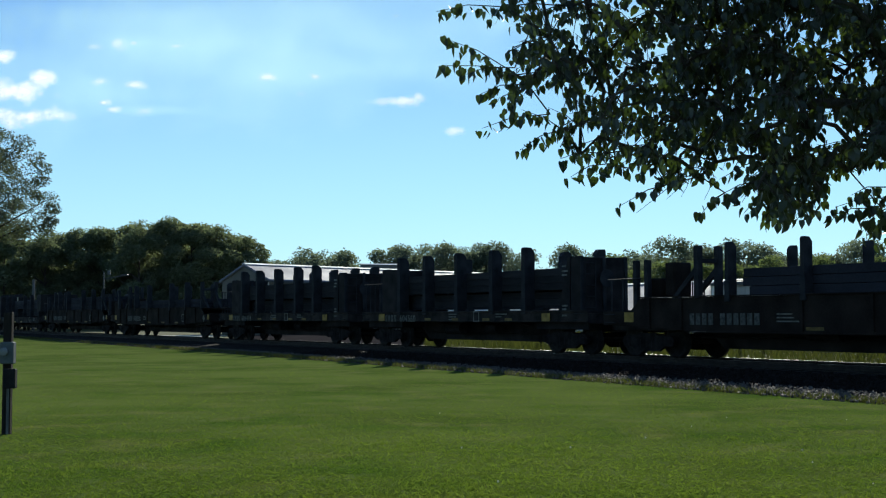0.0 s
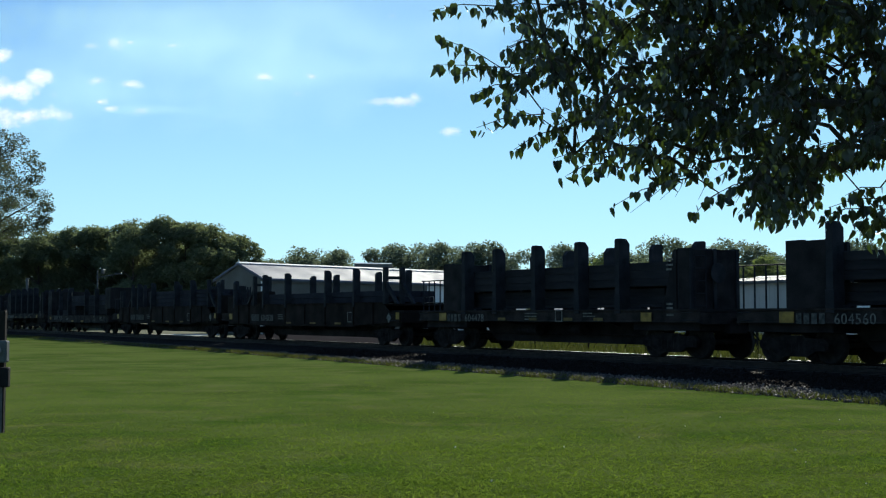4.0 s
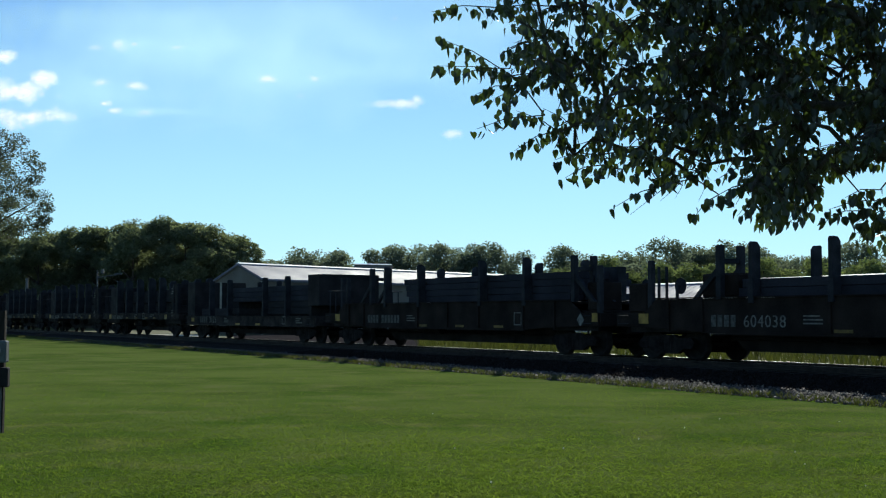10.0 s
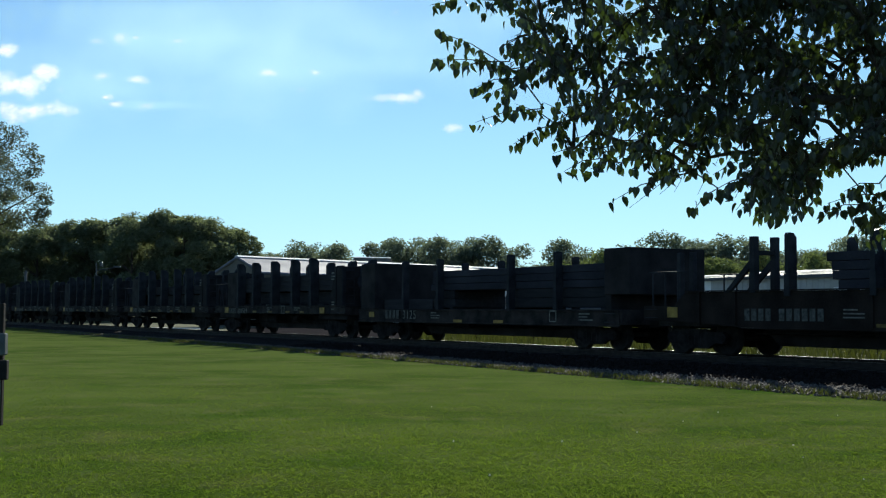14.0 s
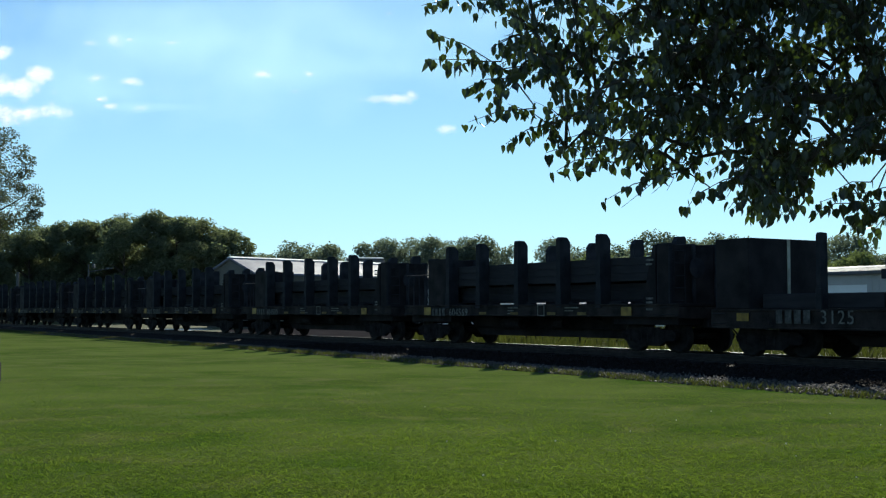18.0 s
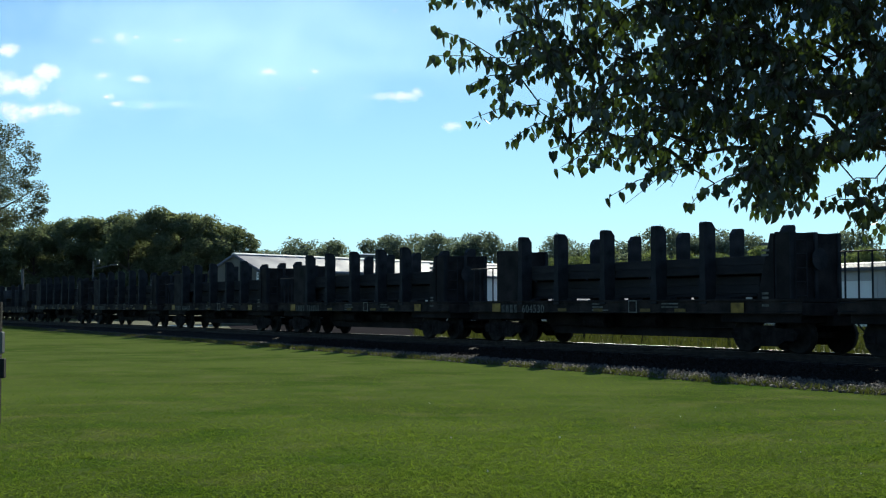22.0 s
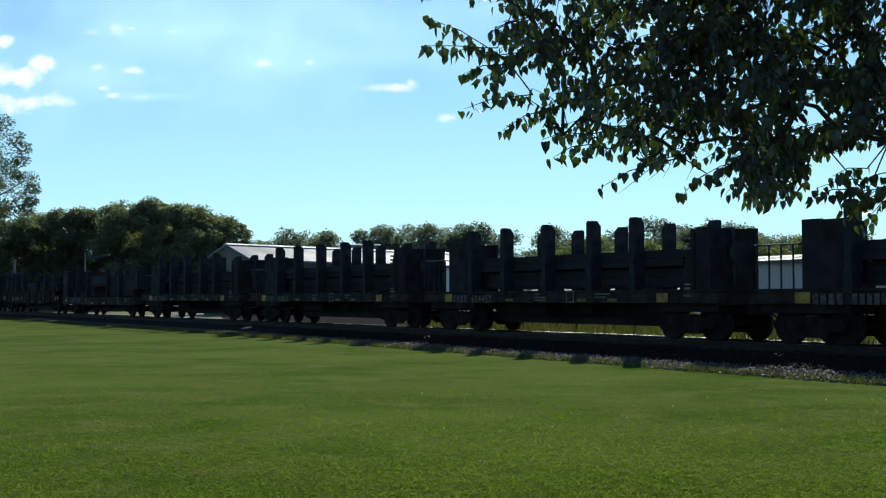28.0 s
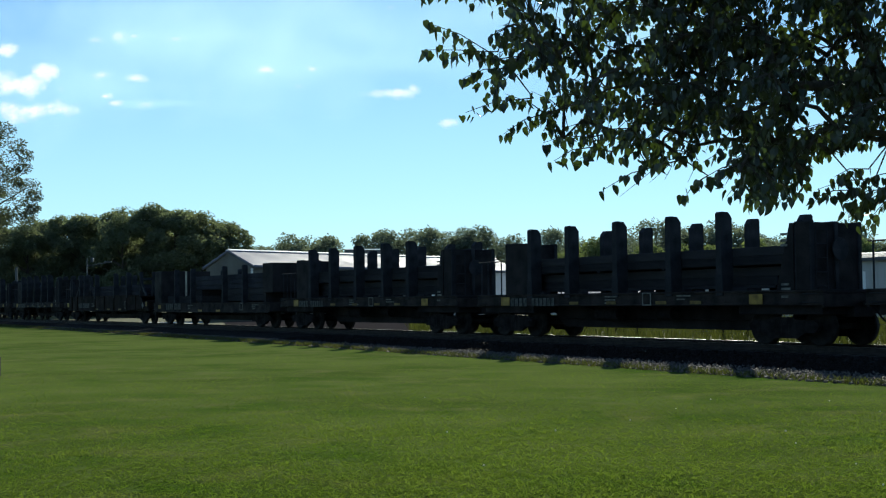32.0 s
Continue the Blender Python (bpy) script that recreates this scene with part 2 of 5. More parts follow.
def lathe(bm, profile, seg=24, axis="y", shift=0.0):
    """Turns (radius, height) round an axis."""
    rings = []
    for r, h in profile:
        ring = []
        for i in range(seg):
            a = 2 * math.pi * i / seg
            c, s = r * math.cos(a), r * math.sin(a)
            ring.append(bm.verts.new((c, h + shift, s) if axis == "y" else (c, s, h + shift)))
        rings.append(ring)
    faces = []
    for a, b in zip(rings, rings[1:]):
        faces += [bm.faces.new((a[i], a[(i + 1) % seg], b[(i + 1) % seg], b[i])) for i in range(seg)]
    faces += [bm.faces.new(rings[0]), bm.faces.new(rings[-1])]
    bmesh.ops.recalc_face_normals(bm, faces=faces)
    return bm


def raw_mesh(name, verts, faces, mat):
    me = bpy.data.meshes.new(name)
    me.from_pydata(verts, [], faces)
    me.materials.append(mat)
    return me


# ---- the line of the railway ----
TH = radians(31.67)                                   # the track's heading, to the left of straight ahead
ALONG = Vector((math.sin(TH), -math.cos(TH), 0))      # the way the train goes
ACROSS = Vector((math.cos(TH), math.sin(TH), 0))      # away from the lawn
TRACK_D = 24.0
RAIL_Z = 0.38
BODY_Z = RAIL_Z + 0.145                               # the level from which the cars' bodies are drawn


def rail_pose(s, z=RAIL_Z, d=TRACK_D):
    """A pose on the track: x forwards, -y towards the lawn."""
    p = ACROSS * d + ALONG * s
    return pose(p.x, p.y, z, 0, 0, math.degrees(math.atan2(ALONG.y, ALONG.x)))


TRACK = rail_pose(0, 0.0)


def lawn_edge(s):
    """How far from the eye's foot, across the track, the lawn gives way to the stones: the bed narrows farther up the line."""
    return np.interp(-np.asarray(s, float), (0, 16, 30, 49, 90, 150), (17.9, 17.95, 18.55, 19.3, 20.1, 20.3))


# ---- ground, lawn, ballast ----
gm = bmesh.new()
xs = [-2500, -600, -200, -90, -40, -15, 0, 15, 40, 90, 200, 600, 2500]
ys = [-2500, -600, -200, -60, -20, 0, 8, 16, 26, 45, 90, 160, 300, 700, 2500]
gv = [[gm.verts.new((x, y, 0)) for x in xs] for y in ys]
for j in range(len(ys) - 1):
    for i in range(len(xs) - 1):
        gm.faces.new((gv[j][i], gv[j][i + 1], gv[j + 1][i + 1], gv[j + 1][i]))
tagged(new("ground", mesh_of("ground", gm, M_LAWN)), "mown green lawn and open grassland", "ground", kind="structure")


def strip(name, profile, s0, s1, step, mat, label, category, wobble=0.0, seed=1):
    """A sheet along the track with a cross profile of (distance across, height); its edges waver."""
    rng = random.Random(seed)
    n = int((s1 - s0) / step)
    verts, faces, k = [], [], len(profile)
    for i in range(n + 1):
        s = s0 + (s1 - s0) * i / n
        slip = float(lawn_edge(s)) - 17.9 if wobble else 0.0
        for j, (d, z) in enumerate(profile):
            d += slip * max(0.0, min(1.0, (22.0 - d) / 4.0))
            e = rng.uniform(-wobble, wobble) if 0 < wobble else 0
            p = ACROSS * (d + (e if j in (0, k - 1) else e * 0.3)) + ALONG * s
            verts.append((p.x, p.y, z + (rng.uniform(-0.02, 0.02) if wobble else 0)))
        if i:
            faces += [((i - 1) * k + j, (i - 1) * k + j + 1, i * k + j + 1, i * k + j) for j in range(k - 1)]
    return tagged(new(name, raw_mesh(name, verts, faces, mat)), label, category, kind="structure")


strip("field", [(28.6, 0.02), (34, 0.06), (60, 0.06), (150, 0.06)], -320, 130, 12, M_FIELD, "sunlit rough grass field beyond the railway", "field")
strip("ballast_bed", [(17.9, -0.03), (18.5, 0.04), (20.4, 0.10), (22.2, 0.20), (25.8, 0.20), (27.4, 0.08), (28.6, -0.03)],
      -330, 60, 0.6, M_BALLAST_SHADE, "crushed-stone ballast bed under the railway track, darkened with the train's shade", "ballast", wobble=0.16)

# ---- track: ties and rails ----
track = thing("railway_track", "steel rails on dark wooden ties in ballast", "railway track", TRACK, kind="structure")
rail_outline = [(-0.075, -0.17), (0.075, -0.17), (0.075, -0.15), (0.012, -0.13), (0.012, -0.05), (0.036, -0.04), (0.036, -0.004), (-0.036, -0.004), (-0.036, -0.04), (-0.012, -0.05), (-0.012, -0.13), (-0.075, -0.15)]
for side in (-0.755, 0.755):
    bm = bmesh.new()
    prism(bm, [(u + side, v + RAIL_Z) for u, v in rail_outline], -320, 60, "x")
    rail = part("rail", bm, M_RAIL, track, "rusty steel rail")
    part("running_surface", boxed(-320, 60, side - 0.03, side + 0.03, RAIL_Z - 0.006, RAIL_Z), M_RAILTOP, rail, "polished rail head")

# ---- train ----
tie_mesh = mesh_of("tie", boxed(-0.115, 0.115, -1.3, 1.3, -0.18, 0.0, bevel=0.012), M_TIE)
# parts that all cars share
def wheelset_mesh():
    bm = bmesh.new()
    tread = [(0.11, -0.09), (0.14, -0.07), (0.36, -0.045), (0.41, -0.07), (0.46, -0.07), (0.463, 0.03), (0.49, 0.045), (0.485, 0.07), (0.40, 0.07), (0.36, 0.02), (0.14, 0.06), (0.11, 0.09)]
    lathe(bm, tread, 28, "y", -0.755)
    lathe(bm, [(r, -h) for r, h in tread], 28, "y", 0.755)
    rod(bm, (0, -1.05, 0), (0, 1.05, 0), 0.075, seg=10)
    return mesh_of("wheelset", bm, M_WHEEL, True)


def frame_mesh(y0, y1):
    out = [(-1.12, 0.50), (-0.98, 0.62), (-0.40, 0.64), (-0.34, 0.70), (0.34, 0.70), (0.40, 0.64), (0.98, 0.62), (1.12, 0.50), (1.06, 0.37), (0.78, 0.36), (0.44, 0.18), (-0.44, 0.18), (-0.78, 0.36), (-1.06, 0.37)]
    bm = prism(bmesh.new(), out, y0, y1)
    for x in (-0.24, 0.0, 0.24):
        rod(bm, (x, (y0 + y1) / 2, 0.27), (x, (y0 + y1) / 2, 0.52), 0.1, seg=8)
    for x in (-0.87, 0.87):
        box(bm, x - 0.14, x + 0.14, y0 - 0.03, y1 + 0.03, 0.31, 0.53, bevel=0.02)
    return mesh_of("side_frame", bm, M_TRUCK)


WHEELSET = wheelset_mesh()
FRAMES = (frame_mesh(-1.12, -0.99), frame_mesh(0.99, 1.12))
BOLSTER = mesh_of("truck", boxed(-0.22, 0.22, -0.99, 0.99, 0.34, 0.66, bevel=0.03), M_TRUCK)
WHEELS = {"front": [], "rear": []}
CARS = []          # (thing, place along the train)


def truck(car, x, top):
    t = part("truck", BOLSTER, None, car, "cast steel truck with two wheelsets", pose(x, 0, -0.145))
    part("body_bolster", boxed(x - 1.35, x + 1.35, -1.25, 1.25, 0.62, top, bevel=0.02), M_CAR_A, car)
    for me in FRAMES:
        part("side_frame", me, None, t)
    for key, wx in (("front", 0.87), ("rear", -0.87)):
        WHEELS[key].append(part("wheelset", WHEELSET, None, t, "", pose(wx, 0, 0.46)))


def coupler(car, x0, x1):
    bm = boxed(min(x0, x1) + 0.0, max(x0, x1), -0.08, 0.08, 0.78, 0.94, bevel=0.015)
    box(bm, x1 - 0.13, x1 + 0.13, -0.16, 0.16, 0.70, 1.00, bevel=0.04)
    c = part("coupler", bm, M_TRUCK, car)
    e = 1 if x1 > x0 else -1
    part("draft_sill", boxed(min(x0, x0 - e * 1.4), max(x0, x0 - e * 1.4), -0.34, 0.34, 0.55, 0.99, bevel=0.02), M_CAR_A, car)
    hose = bmesh.new()
    pts = [(x0, 0.32, 0.80), (x0 + (x1 - x0) * 0.4, 0.33, 0.52), (x0 + (x1 - x0) * 0.75, 0.30, 0.36), (x1, 0.24, 0.40)]
    for a, b in zip(pts, pts[1:]):
        rod(hose, a, b, 0.025, seg=7)
    part("air_hose", hose, M_BLACKBOX, c, "black rubber air hose")


def number(car, text, x, z, y, size, mark=4, pitch=0.235):
    """The car's number in stencil white; the owner's mark as plain bars before it."""
    for i in range(mark):
        part("stencil_bar", boxed(x + i * pitch, x + (i + 0.7) * pitch, y - 0.006, y, z, z + size * 0.70), M_FADED, car, "faded stencilled mark")
    start = x + mark * pitch + 0.2
    if text.startswith("#"):
        for i in range(len(text)):
            x0 = start + i * size * 0.56
            part("stencil_bar", boxed(x0, x0 + size * 0.40, y - 0.006, y, z, z + size * 0.70), M_FADED, car, "faded stencilled mark")
        return
    cu = bpy.data.curves.new("number", "FONT")
    cu.body, cu.size, cu.extrude, cu.space_character = text, size, 0.003, 1.12
    cu.materials.append(M_WHITE)
    ob = new("number", cu)
    ob.parent = car
    ob.matrix_basis = pose(start, y - 0.003, z, 90)
    ob["label"] = "white stencilled car number"


def patch(car, name, x, z, y, w, h, mat, label=""):
    return part(name, boxed(x - w / 2, x + w / 2, y - 0.008, y, z - h / 2, z + h / 2), mat, car, label)


def square_mark(car, x, z, y, w=0.36, t=0.035):
    bm = boxed(x - w / 2, x + w / 2, y - 0.006, y, z + w / 2 - t, z + w / 2)
    box(bm, x - w / 2, x + w / 2, y - 0.006, y, z - w / 2, z - w / 2 + t)
    for sx in (-1, 1):
        box(bm, x + sx * (w / 2 - t / 2) - t / 2, x + sx * (w / 2 - t / 2) + t / 2, y - 0.006, y, z - w / 2 + t, z + w / 2 - t)
    part("stencil_box", bm, M_WHITE, car, "white outlined stencil panel")


def data_lines(car, x, z, y, rng, n=3):
    for i in range(n):
        bm = boxed(x, x + rng.uniform(0.3, 0.75), y - 0.005, y, z - i * 0.09, z - i * 0.09 + 0.035)
        part("stencil_line", bm, M_WHITE, car, "faded white stencilled line")


def channel_sill(car, x0, x1, side, z0, z1, mat, y=1.42):
    """A pressed side sill with flanges, and rib plates."""
    bm = bmesh.new()
    s = side
    prism(bm, [(s * y, z0), (s * (y + 0.07), z0), (s * (y + 0.07), z0 + 0.03), (s * (y + 0.02), z0 + 0.04), (s * (y + 0.02), z1 - 0.05), (s * (y + 0.07), z1 - 0.04), (s * (y + 0.07), z1), (s * y, z1)], x0, x1, "x")
    return part("side_sill", bm, mat, car, "weathered steel side sill")


def belly(car, half, flat, z_low, z_high, w=0.26):
    """The fish-bellied centre sill between the trucks."""
    out = [(-half, z_high), (half, z_high), (half, z_high - 0.18), (flat + 0.9, z_high - 0.22), (flat, z_low), (-flat, z_low), (-flat - 0.9, z_high - 0.22), (-half, z_high - 0.18)]
    part("centre_sill", prism(bmesh.new(), out, -w, w), M_CAR_A, car)


def grab_irons(car, x, side, zs):
    for z in zs:
        bm = bmesh.new()
        y = side * 1.56
        rod(bm, (x - 0.22, y, z), (x + 0.22, y, z), 0.011, seg=6)
        for sx in (-0.22, 0.12):
            rod(bm, (x + sx, side * 1.42, z), (x + sx, y, z), 0.011, seg=6)
        part("grab_iron", bm, M_STAKE, car)


def underframe(car, half, z1):
    """Cross bearers, brake cylinder and rods below the deck."""
    for x in (-2.6, 0.0, 2.6):
        bm = prism(bmesh.new(), [(-1.4, z1), (1.4, z1), (1.4, z1 - 0.12), (0.28, z1 - 0.42), (-0.28, z1 - 0.42), (-1.4, z1 - 0.12)], x - 0.06, x + 0.06, "x")
        part("cross_bearer", bm, M_CAR_A, car)
    part("brake_cylinder", rod(bmesh.new(), (0.9, -0.75, 0.62), (1.5, -0.75, 0.62), 0.17, seg=14), M_TRUCK, car)
    part("air_reservoir", rod(bmesh.new(), (-1.7, -0.8, 0.60), (-0.7, -0.8, 0.60), 0.2, seg=14), M_TRUCK, car)
    part("brake_rod", rod(bmesh.new(), (-half + 2.5, -0.5, 0.45), (half - 2.5, -0.5, 0.45), 0.018, seg=6), M_TRUCK, car)


# one stake of the bulkhead cars: a deep tapered post, its inner top corner cut off
def stake_mesh(w, depth, z0, z1, cut, name="stake"):
    bm = bmesh.new()
    prism(bm, [(0, z0), (depth, z0), (depth, z1 - cut), (depth - cut * 0.8, z1 - 0.01), (0.05, z1), (0, z1 - 0.05)], -w / 2, w / 2, "x")
    box(bm, -w / 2 - 0.03, w / 2 + 0.03, -0.012, 0.05, z0, z0 + 0.55, bevel=0.01)
    return mesh_of(name, bm, M_STAKE)


STAKE_A = stake_mesh(0.20, 0.40, 1.10, 3.27, 0.16)
STAKE_B = stake_mesh(0.12, 0.30, 1.40, 2.96, 0.12)
STAKE_C = stake_mesh(0.12, 0.26, 1.00, 2.87, 0.04)


def stakes(car, mesh, xs, side, y=1.47, wider=0.15):
    for x in xs:
        turn = 0 if side < 0 else 180
        far = wider if side > 0 else 0.0
        part("stake", mesh, None, car, "", pose(x + far * 2.2, side * (y + far), 0, 0, 0, turn))


def bulkhead(car, x0, x1, y0, y1, z0, z1, mat=None, posts=3):
    """A steel end wall with upright ribs on its outer face."""
    bm = boxed(x0 + 0.05, x1 - 0.05, y0, y1, z0, z1, bevel=0.012)
    b = part("bulkhead", bm, mat or M_CAR_A, car, "dark steel end bulkhead")
    for i in range(posts):
        y = y0 + 0.07 + (y1 - y0 - 0.14) * i / (posts - 1)
        part("rib", boxed(x0, x1, y - 0.06, y + 0.06, z0, z1 + 0.03, bevel=0.01), M_STAKE, b)
    return b


def handrail(car, x0, x1, y, z0, z1, posts=2):
    h = part("handrail", rod(bmesh.new(), (x0, y, z1), (x1, y, z1), 0.020, seg=7), M_STAKE, car, "thin steel handrail")
    for i in range(posts):
        x = x0 + (x1 - x0) * (i + 0.35) / posts
        part("rail_post", rod(bmesh.new(), (x, y, z0), (x, y, z1), 0.024, seg=7), M_STAKE, h)


def steel_beam(w, h, x0, x1):
    return boxed(x0, x1, -w / 2, w / 2, 0, h, bevel=0.012)


def load_thing(name, label, category, q, group):
    ob = thing(name, label, category, rail_pose(q, BODY_Z), group)
    CARS.append((ob, q))
    return ob


def timber_stack(q, seed, upper=2):
    """Two stacks of long squared timbers, the upper one wider, on cross bunks."""
    rng = random.Random(seed)
    ob = load_thing("timber_stack", "stacked long dark squared timbers on a flat car", "timber load", q, "train loads")
    meshes = [mesh_of("timber", steel_beam(0.25, 0.227, -5.35 + 0.1 * k, 5.35 + 0.08 * k), M_LOAD) for k in range(3)]
    for x in (-4.3, -2.4, -0.15, 2.05, 4.3):
        for y in (-1.0, 0.45):
            part("bunk_block", boxed(x - 0.3, x + 0.3, y - 0.13, y + 0.13, 1.22, 1.288, bevel=0.01), M_LOAD, ob)
    for y in (-0.75, 0.0, 0.75):
        part("runner", boxed(-5.3, 5.3, y - 0.1, y + 0.1, 1.29, 1.362), M_LOAD, ob)
    z = 1.365
    for course in range(2):
        for i in range(6):
            part("timber", meshes[rng.randrange(3)], None, ob, "", pose(rng.uniform(-0.12, 0.12), -0.68 + 0.272 * i, z))
        z += 0.229
    for x in (-4.0, -1.4, 1.4, 4.0):
        part("bunk", boxed(x - 0.05, x + 0.05, -1.05, 1.05, z, z + 0.045), M_LOAD, ob)
    z += 0.045
    for course in range(upper):
        n = 8 if course < upper - 1 else rng.choice((7, 8))
        for i in range(n):
            part("timber", meshes[rng.randrange(3)], None, ob, "", pose(0.35 + rng.uniform(-0.18, 0.18), -0.93 + 0.266 * i, z))
        z += 0.229
    return ob


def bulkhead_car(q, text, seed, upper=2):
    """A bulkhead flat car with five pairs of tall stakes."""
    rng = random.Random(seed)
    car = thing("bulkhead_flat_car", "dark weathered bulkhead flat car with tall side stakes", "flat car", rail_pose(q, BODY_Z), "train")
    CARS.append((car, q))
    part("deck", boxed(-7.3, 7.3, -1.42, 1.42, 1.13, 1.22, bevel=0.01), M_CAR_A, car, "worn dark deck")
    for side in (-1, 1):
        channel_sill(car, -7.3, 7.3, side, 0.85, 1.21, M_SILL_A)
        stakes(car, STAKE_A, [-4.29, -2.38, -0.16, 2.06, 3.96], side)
    for x in (-7.3, 7.22):
        part("end_sill", boxed(x, x + 0.08, -1.42, 1.42, 0.80, 1.12, bevel=0.01), M_SILL_A, car)
    belly(car, 7.2, 4.0, 0.18, 1.12)
    underframe(car, 7.3, 1.13)
    for x in (-5.75, 5.75):
        truck(car, x, 1.12)
    coupler(car, 7.3, 7.93)
    coupler(car, -7.3, -7.93)
    bulkhead(car, -5.70, -5.14, -1.40, 0.32, 1.22, 2.84)
    bulkhead(car, 6.40, 6.92, -1.40, 0.45, 1.22, 2.84)
    part("side_plate", boxed(-5.66, -4.42, -1.432, -1.385, 1.22, 2.84, bevel=0.01), M_CAR_A, car, "dark steel side plate")
    # corner plates that tie the forward bulkhead to the deck
    bm = prism(bmesh.new(), [(5.85, 1.22), (6.40, 1.22), (6.40, 2.84), (6.30, 2.84)], -1.43, -1.37)
    part("gusset", bm, M_CAR_A, car)
    for side in (-1, 1):
        handrail(car, -7.25, -5.72, side * 1.38, 1.22, 2.30, 4)
        grab_irons(car, -6.9, side, (0.92, 1.12))
        grab_irons(car, 6.98, side, (0.92, 1.12))
    ladder = bmesh.new()
    for y in (-1.25, -0.85):
        rod(ladder, (6.94, y, 1.0), (6.94, y, 2.75), 0.015, seg=6)
    for i in range(5):
        rod(ladder, (6.94, -1.25, 1.3 + i * 0.34), (6.94, -0.85, 1.3 + i * 0.34), 0.012, seg=6)
    part("ladder", ladder, M_STAKE, car)
    wheel = bmesh.new()
    lathe(wheel, [(0.25, -0.012), (0.28, -0.012), (0.28, 0.012), (0.25, 0.012)], 18, "z")
    for a in (0, 60, 120):
        c, s = math.cos(radians(a)) * 0.26, math.sin(radians(a)) * 0.26
        rod(wheel, (-c, -s, 0), (c, s, 0), 0.012, seg=5)
    part("hand_brake_wheel", wheel, M_STAKE, car, "round hand brake wheel", pose(7.0, -0.45, 2.2, 0, 90, 0))
    y = -1.49
    patch(car, "yellow_marker", -5.6, 1.0, y, 0.46, 0.27, M_YELLOW, "faded yellow reflective marker")
    patch(car, "yellow_marker", 5.23, 1.0, y, 0.44, 0.25, M_YELLOW, "faded yellow reflective marker")
    for x in (-2.0, -0.25, 1.75, 3.2):
        patch(car, "yellow_marker", x + rng.uniform(-0.1, 0.1), 0.93, y, 0.42, 0.09, M_YELLOW_WORN, "faded yellow reflective marker")
    square_mark(car, 1.2, 1.03, y)
    number(car, text, -5.3, 0.84, y, 0.36)
    data_lines(car, -0.6, 1.09, y, rng)
    data_lines(car, 2.4, 1.09, y, rng, 2)
    for z in (2.55, 2.40, 2.28, 1.33, 1.22, 1.03):
        bar = boxed(6.02, 6.02 + rng.uniform(0.2, 0.3), -1.444, -1.434, z, z + 0.055)
        part("stencil_line", bar, M_WHITE, car, "white stencilled load line")
    timber_stack(q, seed + 50, upper)
    return car


